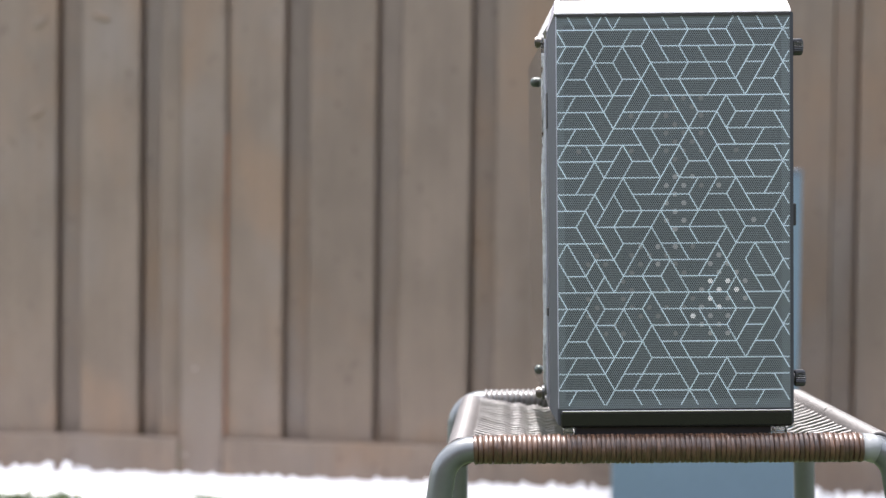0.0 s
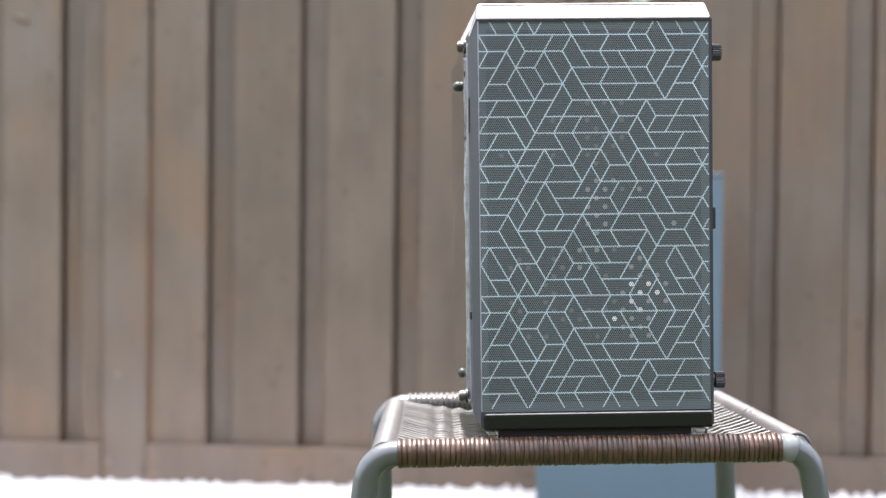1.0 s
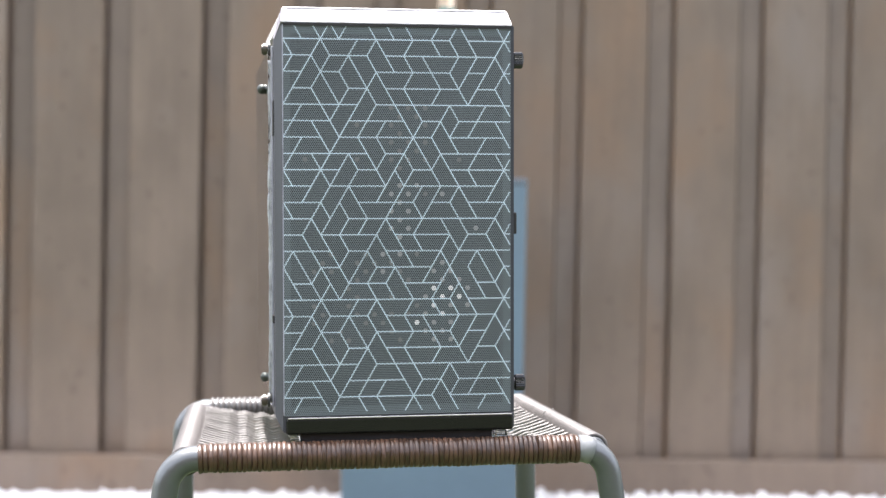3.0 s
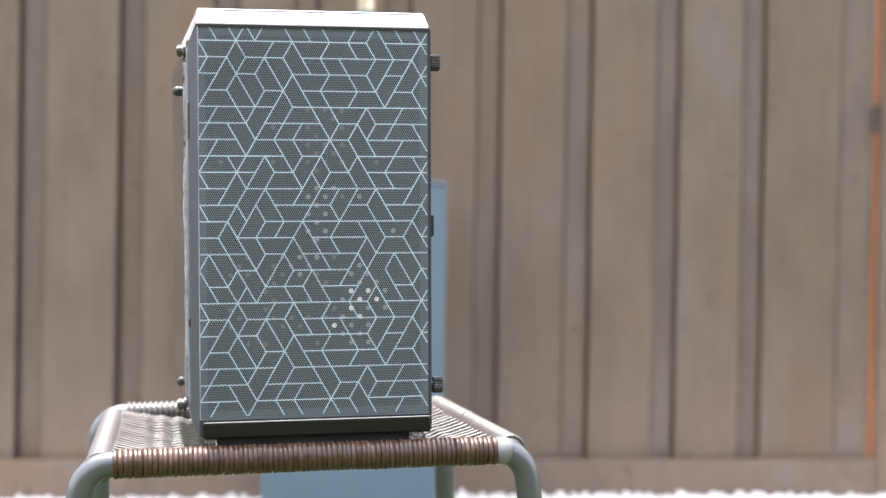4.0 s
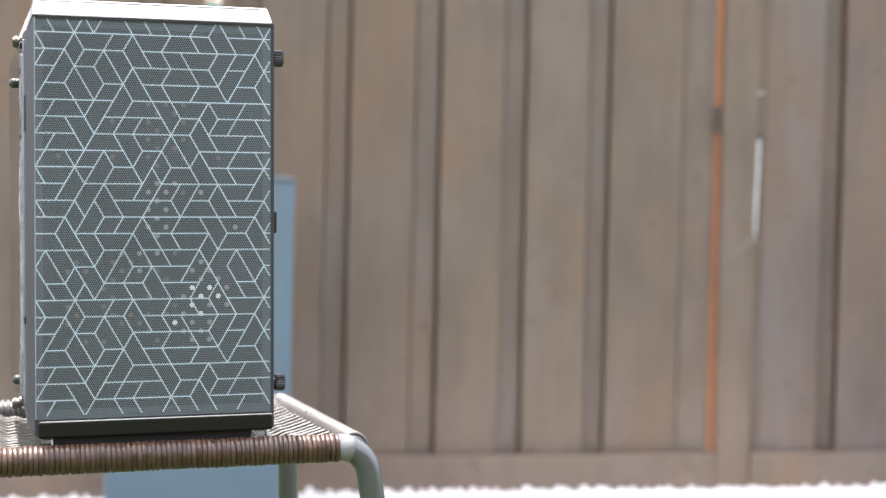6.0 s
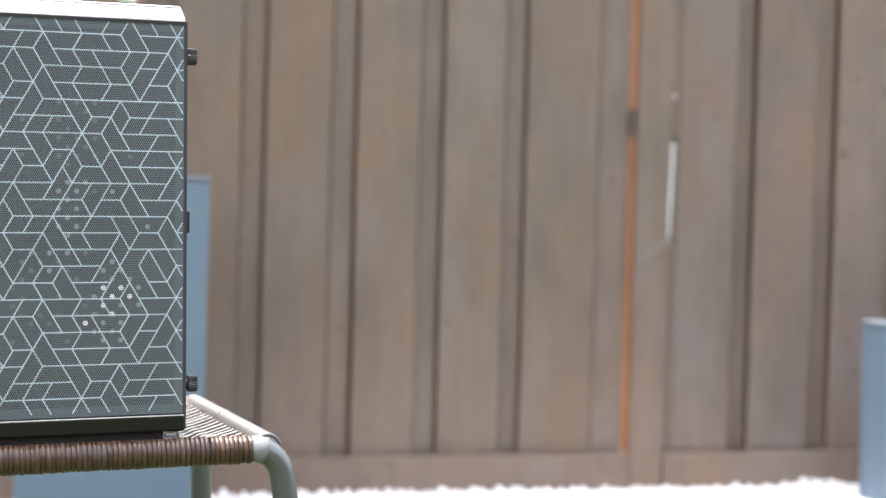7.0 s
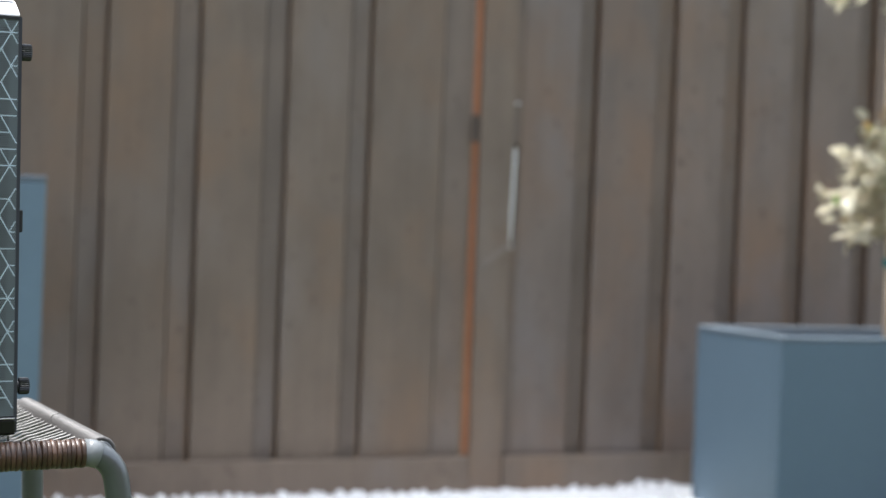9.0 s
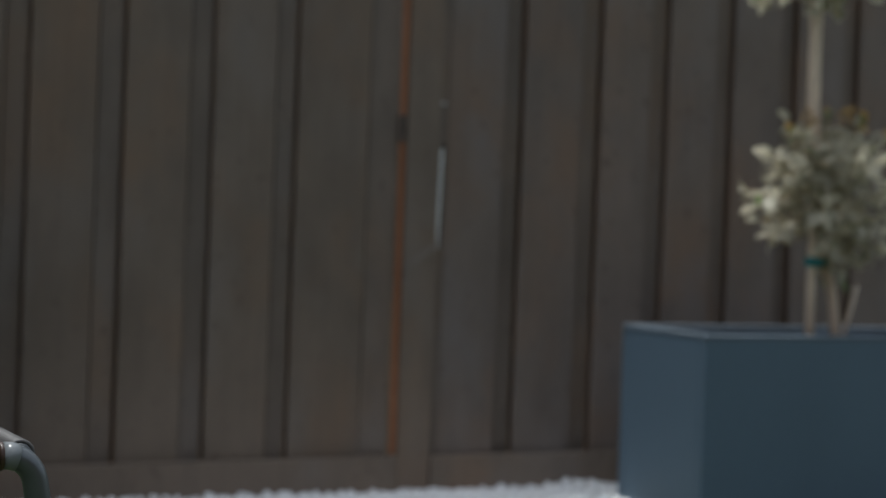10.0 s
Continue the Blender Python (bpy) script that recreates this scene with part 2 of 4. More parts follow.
def mesh_material(name, web, gap):
    """Fine hexagonal perforation over a dark filter, at 1.7 mm pitch."""
    m = bpy.data.materials.new(name)
    m.use_nodes = True
    n, l = m.node_tree.nodes, m.node_tree.links
    b = n["Principled BSDF"]
    tc = n.new("ShaderNodeTexCoord")
    sep = n.new("ShaderNodeSeparateXYZ")
    l.new(tc.outputs["Object"], sep.inputs[0])
    pitch = 0.00172

    def op(kind, a, c=None):
        q = n.new("ShaderNodeMath")
        q.operation = kind
        for k, v in enumerate((a, c)):
            if v is None:
                continue
            if isinstance(v, (int, float)):
                q.inputs[k].default_value = v
            else:
                l.new(v, q.inputs[k])
        return q.outputs[0]

    def dots(ox, oz):
        u = op("FRACT", op("ADD", op("DIVIDE", sep.outputs["X"], pitch), ox + 500))
        v = op("FRACT", op("ADD", op("DIVIDE", sep.outputs["Z"], pitch * 1.732), oz + 500))
        u = op("SUBTRACT", u, 0.5)
        v = op("MULTIPLY", op("SUBTRACT", v, 0.5), 1.732)
        return op("SQRT", op("ADD", op("MULTIPLY", u, u), op("MULTIPLY", v, v)))

    d = op("MINIMUM", dots(0, 0), dots(0.5, 0.5))
    hole = op("LESS_THAN", d, 0.33)
    noise_tex = n.new("ShaderNodeTexNoise")
    noise_tex.inputs["Scale"].default_value = 9
    l.new(tc.outputs["Object"], noise_tex.inputs["Vector"])
    mix = n.new("ShaderNodeMix")
    mix.data_type = "RGBA"
    mix.inputs[6].default_value = (*web, 1)
    mix.inputs[7].default_value = (*gap, 1)
    l.new(hole, mix.inputs[0])
    tone = n.new("ShaderNodeHueSaturation")
    rng = n.new("ShaderNodeMapRange")
    rng.inputs["To Min"].default_value = 0.8
    rng.inputs["To Max"].default_value = 1.2
    l.new(noise_tex.outputs["Fac"], rng.inputs["Value"])
    l.new(rng.outputs[0], tone.inputs["Value"])
    l.new(mix.outputs[2], tone.inputs["Color"])
    l.new(tone.outputs[0], b.inputs["Base Color"])
    b.inputs["Roughness"].default_value = 0.42
    l.new(op("MULTIPLY", op("SUBTRACT", 1.0, hole), 0.5), b.inputs["Specular IOR Level"])
    bp = n.new("ShaderNodeBump")
    bp.inputs["Strength"].default_value = 0.35
    bp.inputs["Distance"].default_value = 0.0005
    l.new(d, bp.inputs["Height"])
    l.new(bp.outputs[0], b.inputs["Normal"])
    return m


MESH = mesh_material("perforated_front_mesh", (0.126, 0.147, 0.157), (0.027, 0.033, 0.035))
MESH_BACKED = mesh_material("perforated_mesh_over_frame", (0.136, 0.160, 0.171), (0.070, 0.085, 0.093))


LINE = mesh_material("pale_blue_print", (0.62, 0.75, 0.84), (0.22, 0.268, 0.295))
# disc colours imitate light shining through the holes of the inner wall
SPOT = mesh_material("bright_vent_light", (0.30, 0.30, 0.305), (0.95, 0.94, 0.94))
SPOT_DIM = mesh_material("dim_vent_light", (0.160, 0.166, 0.170), (0.36, 0.36, 0.365))
SPOT_FAINT = mesh_material("faint_vent_light", (0.138, 0.146, 0.150), (0.165, 0.160, 0.160))


def acrylic_material():
    m = bpy.data.materials.new("clear_acrylic")
    m.use_nodes = True
    b = m.node_tree.nodes["Principled BSDF"]
    b.inputs["Base Color"].default_value = (0.985, 0.99, 0.99, 1)
    b.inputs["Roughness"].default_value = 0.06
    b.inputs["Transmission Weight"].default_value = 1.0
    b.inputs["IOR"].default_value = 1.49
    return m


ACRYLIC = acrylic_material()


# ---------------------------------------------------------------- building helpers
def finish(bm, name, mat, smooth=False):
    me = bpy.data.meshes.new(name)
    bmesh.ops.recalc_face_normals(bm, faces=bm.faces[:])
    for f in bm.faces:
        f.smooth = smooth
    bm.to_mesh(me)
    bm.free()
    me.materials.append(mat)
    return me


def part(name, bm, mat, parent, label="", smooth=False):
    ob = new(name, finish(bm, name, mat, smooth))
    ob.parent = parent
    return tagged(ob, label)


def shared(name, me, parent, m):
    ob = new(name, me)
    ob.parent = parent
    ob.matrix_basis = m
    return ob


def thing(name, m, label, category, group="", kind=""):
    ob = new(name)
    ob.empty_display_size = 0.05
    ob.matrix_basis = m
    return tagged(ob, label, category, group, kind)


def box(x0, x1, y0, y1, z0, z1, bevel=0.0, segments=2, bm=None):
    bm = bm or bmesh.new()
    made = bmesh.ops.create_cube(bm, size=1)["verts"]
    for v in made:
        v.co = Vector(((x0 + x1) / 2 + v.co.x * (x1 - x0), (y0 + y1) / 2 + v.co.y * (y1 - y0), (z0 + z1) / 2 + v.co.z * (z1 - z0)))
    if bevel:
        edges = list({e for v in made for e in v.link_edges})
        bmesh.ops.bevel(bm, geom=edges, offset=bevel, segments=segments, affect="EDGES", profile=0.5)
    return bm


def sweep(points, radius, sides=12, bm=None, closed=False, taper=None):
    """A tube along points."""
    bm = bm or bmesh.new()
    pts = [Vector(p) for p in points]
    rings = []
    up = Vector((0, 0, 1))
    last = None
    for i, p in enumerate(pts):
        a = pts[i - 1] if i else (pts[-1] if closed else p)
        b = pts[(i + 1) % len(pts)] if (closed or i + 1 < len(pts)) else p
        d = (b - a).normalized()
        if last is None:
            ref = up if abs(d.z) < 0.9 else Vector((1, 0, 0))
            side = d.cross(ref).normalized()
        else:
            side = (last - d * last.dot(d)).normalized()
        last = side
        nor = side.cross(d)
        r = radius if taper is None else radius * taper[i]
        rings.append([bm.verts.new(p + r * (math.cos(2 * math.pi * k / sides) * side + math.sin(2 * math.pi * k / sides) * nor))
                      for k in range(sides)])
    last_ring = len(rings) if closed else len(rings) - 1
    for i in range(last_ring):
        p, q = rings[i], rings[(i + 1) % len(rings)]
        for k in range(sides):
            bm.faces.new((p[k], p[(k + 1) % sides], q[(k + 1) % sides], q[k]))
    if not closed:
        bm.faces.new(rings[0][::-1])
        bm.faces.new(rings[-1])
    return bm


def arc(cx, cz, r, a0, a1, n, y=0.0):
    return [(cx + r * math.cos(radians(a0 + (a1 - a0) * i / n)), y, cz + r * math.sin(radians(a0 + (a1 - a0) * i / n))) for i in range(n + 1)]


def cylinder(axis, centre, r, length, sides=24, bevel=0.0, bm=None):
    bm = bm or bmesh.new()
    made = bmesh.ops.create_cone(bm, cap_ends=True, segments=sides, radius1=r, radius2=r, depth=length)["verts"]
    if bevel:
        edges = [e for e in {e for v in made for e in v.link_edges} if abs(e.verts[0].co.z - e.verts[1].co.z) < 1e-6]
        made = list({v for v in bm.verts})
        bmesh.ops.bevel(bm, geom=edges, offset=bevel, segments=2, affect="EDGES")
        made = bm.verts[:]
    turn = {"x": Matrix.Rotation(math.pi / 2, 4, "Y"), "y": Matrix.Rotation(math.pi / 2, 4, "X"), "z": Matrix.Identity(4)}[axis]
    bmesh.ops.transform(bm, matrix=Matrix.Translation(centre) @ turn, verts=made)
    return bm


# ---------------------------------------------------------------- ground
def ground():
    bm = bmesh.new()
    bmesh.ops.create_grid(bm, x_segments=4, y_segments=4, size=300)
    ob = new("ground", finish(bm, "ground", SOIL))
    ob.location.z = -0.032
    tagged(ob, "mown green lawn soil running under the fence to the horizon", "ground", kind="structure")


def gravel():
    """Loose white chips heaped against the fence."""
    rng = random.Random(4)
    bm = bmesh.new()
    x = -2.1
    while x < 3.4:
        for row in range(9):
            y = 3.33 + row * 0.042 + rng.uniform(-0.018, 0.018)
            px = x + rng.uniform(-0.018, 0.018)
            if (1.98 < px < 2.92 and 3.08 < y < 3.49) or (0.0 < px < 0.41 and y < 3.585):
                continue
            edge = 3.36 + 0.04 * math.sin(px * 3.1)
            if y < edge:
                continue
            rise = -0.006
            near = max(0, 1 - abs(px - 1.99) / 0.13) * 0.015 * min(1, max(0, (y - 3.31) / 0.09)) + max(0, 1 - abs(px + 1.29) / 0.09) * 0.016
            s = rng.uniform(0.008, 0.0145)
            made = bmesh.ops.create_icosphere(bm, subdivisions=1, radius=s)["verts"]
            m = pose(px, y, rise - 0.004 + near + 0.004 * math.sin(px * 2.3) + rng.uniform(-0.003, 0.003), rng.uniform(0, 360), rng.uniform(0, 360), rng.uniform(0, 360))
            for v in made:
                v.co *= rng.uniform(0.72, 1.2)
                v.co.z *= 0.8
            bmesh.ops.transform(bm, matrix=m, verts=made)
        x += 0.023
    me = bpy.data.meshes.new("gravel")
    bm.to_mesh(me)
    bm.free()
    me.materials.append(STONE)
    tagged(new("gravel", me), "bed of loose white marble chips along the fence foot", "gravel", kind="stuff")
    bed = box(-2.2, 3.5, 3.37, 3.72, -0.032, -0.012, 0.004)
    tagged(new("gravel_bed", finish(bed, "gravel_bed", STONE)), "packed white stone bed under the loose chips", "gravel", kind="structure")


def lawn():
    rng = random.Random(8)
    verts, faces = [], []
    for _ in range(12000):
        x, y = rng.uniform(-1.9, 2.9), rng.uniform(2.9, 3.40)
        if (1.98 < x < 2.92 and y > 3.06) or (0.01 < x < 0.40 and y > 3.19):
            continue
        h, a, w = rng.uniform(0.010, 0.028), rng.uniform(0, 6.28), rng.uniform(0.0012, 0.0024)
        if y > 3.24 and x < -0.4:
            h *= 1.35
        dx, dy = math.cos(a) * w, math.sin(a) * w
        lx, ly = rng.uniform(-0.012, 0.012), rng.uniform(-0.012, 0.012)
        i = len(verts)
        verts += [(x - dx, y - dy, -0.032), (x + dx, y + dy, -0.032), (x + lx + dx * 0.6, y + ly + dy * 0.6, h * 0.6 - 0.02), (x + 1.8 * lx, y + 1.8 * ly, h - 0.02)]
        faces += [(i, i + 1, i + 2), (i, i + 2, i + 3)]
    # the wider lawn round the stool
    for _ in range(46000):
        x, y = rng.uniform(-2.1, 3.4), rng.uniform(0.3, 3.0)
        h, a, w = rng.uniform(0.012, 0.026), rng.uniform(0, 6.28), rng.uniform(0.0022, 0.0042)
        dx, dy = math.cos(a) * w, math.sin(a) * w
        lx, ly = rng.uniform(-0.02, 0.02), rng.uniform(-0.02, 0.02)
        i = len(verts)
        verts += [(x - dx, y - dy, -0.032), (x + dx, y + dy, -0.032), (x + lx + dx * 0.6, y + ly + dy * 0.6, h * 0.6 - 0.024), (x + 1.8 * lx, y + 1.8 * ly, h - 0.026)]
        faces += [(i, i + 1, i + 2), (i, i + 2, i + 3)]
    # tuft and a broad dark blade leaning over the stones
    for _ in range(1500):
        x, y = rng.uniform(-1.42, -1.08), rng.uniform(3.24, 3.31)
        h, w, lx = rng.uniform(0.022, 0.036) + 0.004 * math.sin(x * 60), 0.0018, rng.uniform(-0.01, 0.01)
        i = len(verts)
        verts += [(x - w, y, -0.032), (x + w, y, -0.032), (x + lx + w * 0.6, y, h * 0.6 - 0.02), (x + 1.8 * lx, y, h - 0.02)]
        faces += [(i, i + 1, i + 2), (i, i + 2, i + 3)]
    for k in range(14):
        x0, x1 = -0.875 + 0.010 * k, -0.735 + 0.004 * k
        i = len(verts)
        verts += [(x1, 3.29 - 0.002 * k, -0.032), (x1 + 0.004, 3.292 - 0.002 * k, -0.032), ((x0 + x1) / 2, 3.29, 0.014), (x0, 3.29, 0.021 - 0.0006 * k)]
        faces += [(i, i + 1, i + 2), (i, i + 2, i + 3)]
    me = bpy.data.meshes.new("grass")
    me.from_pydata(verts, [], faces)
    me.materials.append(GRASS)
    tagged(new("grass", me), "short green lawn grass beside the white gravel", "grass", kind="stuff")


# ---------------------------------------------------------------- fence
FENCE_Y = 3.70


def fence():
    root = thing("fence", pose(0, FENCE_Y, 0), "brown stained timber board fence with posts and kickboards", "fence", kind="structure")
    rng = random.Random(2)
    # left and right edges of the proud boards
    boards = [(-2.12, -1.97), (-1.905, -1.755), (-1.69, -1.525), (-1.46, -1.31), (-1.246, -1.105), (-1.052, -1.000),
              (-0.888, -0.755), (-0.692, -0.535), (-0.474, -0.313), (-0.252, -0.100), (-0.040, 0.082), (0.142, 0.292),
              (0.356, 0.510), (0.570, 0.722), (0.787, 0.938), (0.998, 1.150), (1.208, 1.392),
              (1.605, 1.762), (1.822, 1.988), (2.051, 2.196), (2.258, 2.404), (2.466, 2.618), (2.676, 2.83), (2.89, 3.04), (3.10, 3.25), (3.31, 3.46)]
    for a, b in boards:
        bm = box(a, b, 0, 0.018, 0.07, 1.62, 0.0025)
        lean = rng.uniform(-0.0025, 0.0025)
        off = rng.uniform(0, 0.003)
        for v in bm.verts:
            v.co.y += off
            v.co.x += lean * (v.co.z - 0.9)
        part("board", bm, FENCE if a < 1.5 else FENCE_FAR, root)
    for (a, b), (c, d) in zip(boards[:-1], boards[1:]):
        if b < 1.5 < c or b < -0.95 < c:
            continue
        # strip set back between two boards, with a dark slot on either side of it
        slot = rng.uniform(0.0062, 0.0085)
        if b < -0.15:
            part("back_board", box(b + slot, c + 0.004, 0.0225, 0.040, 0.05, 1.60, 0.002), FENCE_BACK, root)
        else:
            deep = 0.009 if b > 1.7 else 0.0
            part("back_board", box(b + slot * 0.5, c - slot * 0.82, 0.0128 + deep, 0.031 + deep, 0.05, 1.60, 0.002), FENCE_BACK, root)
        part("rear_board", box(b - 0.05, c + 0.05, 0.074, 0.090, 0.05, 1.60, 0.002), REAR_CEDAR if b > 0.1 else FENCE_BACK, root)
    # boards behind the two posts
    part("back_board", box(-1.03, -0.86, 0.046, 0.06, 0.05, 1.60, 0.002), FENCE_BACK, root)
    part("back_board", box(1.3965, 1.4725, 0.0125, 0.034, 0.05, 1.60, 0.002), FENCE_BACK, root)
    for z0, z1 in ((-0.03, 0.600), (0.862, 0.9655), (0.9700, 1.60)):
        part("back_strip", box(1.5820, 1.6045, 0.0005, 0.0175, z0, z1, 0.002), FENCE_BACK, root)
    # slivers that narrow the leaning gap beside the post
    for x0, x1, side in ((1.5820, 1.5865, 1), (1.5985, 1.6045, 0)):
        bm = box(x0, x1, 0.0005, 0.0175, 0.6005, 0.8615, 0.001)
        for v in bm.verts:
            if (v.co.x > (x0 + x1) / 2) == bool(side):
                v.co.x += 0.022 * (v.co.z - 0.73)
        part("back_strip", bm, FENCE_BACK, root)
    for x0, x1 in ((-0.998, -0.892), (1.492, 1.5815)):
        bm = box(x0, x1, -0.012, 0.078, -0.05, 1.66, 0.004)
        part("post", bm, FENCE, root)
    # flush strip beside the post, coloured like sun leaking onto bare cedar
    bm = box(1.4750, 1.4878, -0.004, 0.014, 0.078, 1.60, 0.003)
    for v in bm.verts:
        v.co.x += 0.006 * math.sin(v.co.z * 2.2) + 0.002
    part("split_edge", bm, RAW_GLOW, root, "cedar edge coloured with the orange of sun leaking beside the post")
    # reddish strip along the other post, nail heads and hammer dents
    bm = box(-0.8912, -0.8884, -0.003, 0.014, 0.080, 0.80, 0.001)
    for v in bm.verts:
        v.co.x -= 0.0012 * math.sin(v.co.z * 9.0)
    part("split_edge", bm, RAW_GLOW, root, "thin reddish cedar strip beside the post")
    for x, z in ((-0.961, 0.241), (-0.985, 0.035)):
        part("nail_head", cylinder("y", (x, -0.0128, z), 0.0042, 0.003, 12, 0.0006), NAIL, root, "pale nail head")
    # raised caps instead of hollows, to give the dents' highlight and shadow
    for x, z, turn in ((-1.352, 1.062, -40), (-1.358, 0.845, -38), (-1.200, 1.075, 20)):
        bm = bmesh.new()
        made = bmesh.ops.create_uvsphere(bm, u_segments=18, v_segments=10, radius=1)["verts"]
        for v in made:
            v.co = Vector((v.co.x * 0.024, v.co.y * 0.0042, v.co.z * 0.0085))
        bmesh.ops.transform(bm, matrix=pose(x, 0.001, z, 0, turn, 0), verts=made)
        part("hammer_mark", bm, FENCE, root, smooth=True)
    part("rail_block", box(1.4725, 1.4895, -0.0055, 0.012, 0.862, 0.93, 0.002), KNOT, root)
    for a, b in ((-2.2, -1.0), (-0.890, 1.490), (1.5825, 3.5)):
        part("kickboard", box(a, b, -0.020, -0.0005, -0.03, 0.076, 0.003), FENCE, root)
    # pale scrape across the post, and knots
    bm = box(-0.062, 0.062, -0.0150, -0.0125, -0.010, 0.010, 0.001)
    bmesh.ops.transform(bm, matrix=pose(1.541, 0, 0.578, 0, -33, 0), verts=bm.verts[:])
    for v in bm.verts:
        v.co.x = min(max(v.co.x, 1.4925), 1.581)
    part("scrape", bm, SCRAPE, root, "pale scraped streak on the post")
    for x, y, z, rx, rz in ((0.955, 0.0205, 1.125, 0.010, 0.022), (0.962, 0.0205, 1.09, 0.007, 0.012)):
        bm = bmesh.new()
        made = bmesh.ops.create_uvsphere(bm, u_segments=14, v_segments=8, radius=1)["verts"]
        for v in made:
            v.co = Vector((x + v.co.x * rx, y + v.co.y * 0.0015, z + v.co.z * rz))
        part("knot", bm, KNOT, root, "dark knot in the board", smooth=True)
    part("cap_rail", box(-2.2, 3.5, 0.0, 0.08, 1.62, 1.64, 0.004), FENCE, root)
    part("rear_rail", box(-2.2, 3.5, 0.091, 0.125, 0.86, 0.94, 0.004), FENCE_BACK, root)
    return root


def added_walls():
    # pale wall added so the gap beside the post shows bright
    bm = box(-6, 12, 9.0, 9.2, -0.05, 3.0, 0.01)
    # unseen wall added to cut the low light from behind the camera
    back = box(-7, 9, -3.4, -3.2, -0.05, 2.7, 0.01)
    tagged(new("wall_south", finish(back, "wall_south", FENCE)), "unseen brown wall added to cut light from behind the camera", "wall", kind="structure")
    tagged(new("wall_far", finish(bm, "wall_far", PALE_WALL)), "pale wall added behind the fence to brighten its gap", "wall", kind="structure")


# ---------------------------------------------------------------- planters and topiary
def planter(name, x0, x1, y0, y1, h, label, mat):
    root = thing(name, pose((x0 + x1) / 2, (y0 + y1) / 2, 0), label, "planter", "blue planters")
    w, d, t = (x1 - x0) / 2, (y1 - y0) / 2, 0.022
    part("side_panel", box(-w, w, -d, -d + t, -0.032, h - 0.012, 0.003), mat, root)
    part("side_panel", box(-w, w, d - t, d, -0.032, h - 0.012, 0.003), mat, root)
    part("side_panel", box(-w, -w + t, -d + t, d - t, -0.032, h - 0.012, 0.003), mat, root)
    part("side_panel", box(w - t, w, -d + t, d - t, -0.032, h - 0.012, 0.003), mat, root)
    bm = bmesh.new()
    box(-w - 0.001, w + 0.001, -d - 0.001, -d + t + 0.004, h - 0.012, h, 0.003, bm=bm)
    box(-w - 0.001, w + 0.001, d - t - 0.004, d + 0.001, h - 0.012, h, 0.003, bm=bm)
    box(-w - 0.001, -w + t + 0.004, -d + t + 0.004, d - t - 0.004, h - 0.012, h, 0.003, bm=bm)
    box(w - t - 0.004, w + 0.001, -d + t + 0.004, d - t - 0.004, h - 0.012, h, 0.003, bm=bm)
    part("rim", bm, PLANTER_RIM, root, "paler worn rim")
    bm = bmesh.new()
    bmesh.ops.create_grid(bm, x_segments=24, y_segments=12, size=1)
    for v in bm.verts:
        v.co = Vector((v.co.x * (w - t), v.co.y * (d - t), h - 0.048 + 0.008 * noise.noise(Vector((v.co.x * 6, v.co.y * 6, 1)))))
    part("soil", bm, POTTING, root)


def leaf_mesh(name, mat, length, width, curl):
    bm = bmesh.new()
    n = 5
    rows = []
    for i in range(n + 1):
        t = i / n
        w = width * math.sin(math.pi * min(0.97, t * 0.9 + 0.08)) ** 0.8 * 0.5
        z = curl * length * t * t
        rows.append((bm.verts.new((-w, length * t, z + w * 0.35)), bm.verts.new((0, length * t, z)), bm.verts.new((w, length * t, z + w * 0.35))))
    for a, b in zip(rows[:-1], rows[1:]):
        bm.faces.new((a[0], a[1], b[1], b[0]))
        bm.faces.new((a[1], a[2], b[2], b[1]))
    return finish(bm, name, mat, True)


LEAVES = [leaf_mesh("leaf_pale", LEAF_PALE, 0.048, 0.036, -0.25), leaf_mesh("leaf_pale_small", LEAF_PALE, 0.040, 0.031, 0.2),
          leaf_mesh("leaf_pale_long", LEAF_PALE, 0.054, 0.034, -0.45), leaf_mesh("leaf_green", LEAF_GREEN, 0.034, 0.022, -0.2),
          leaf_mesh("leaf_rust", LEAF_RUST, 0.028, 0.018, -0.3)]


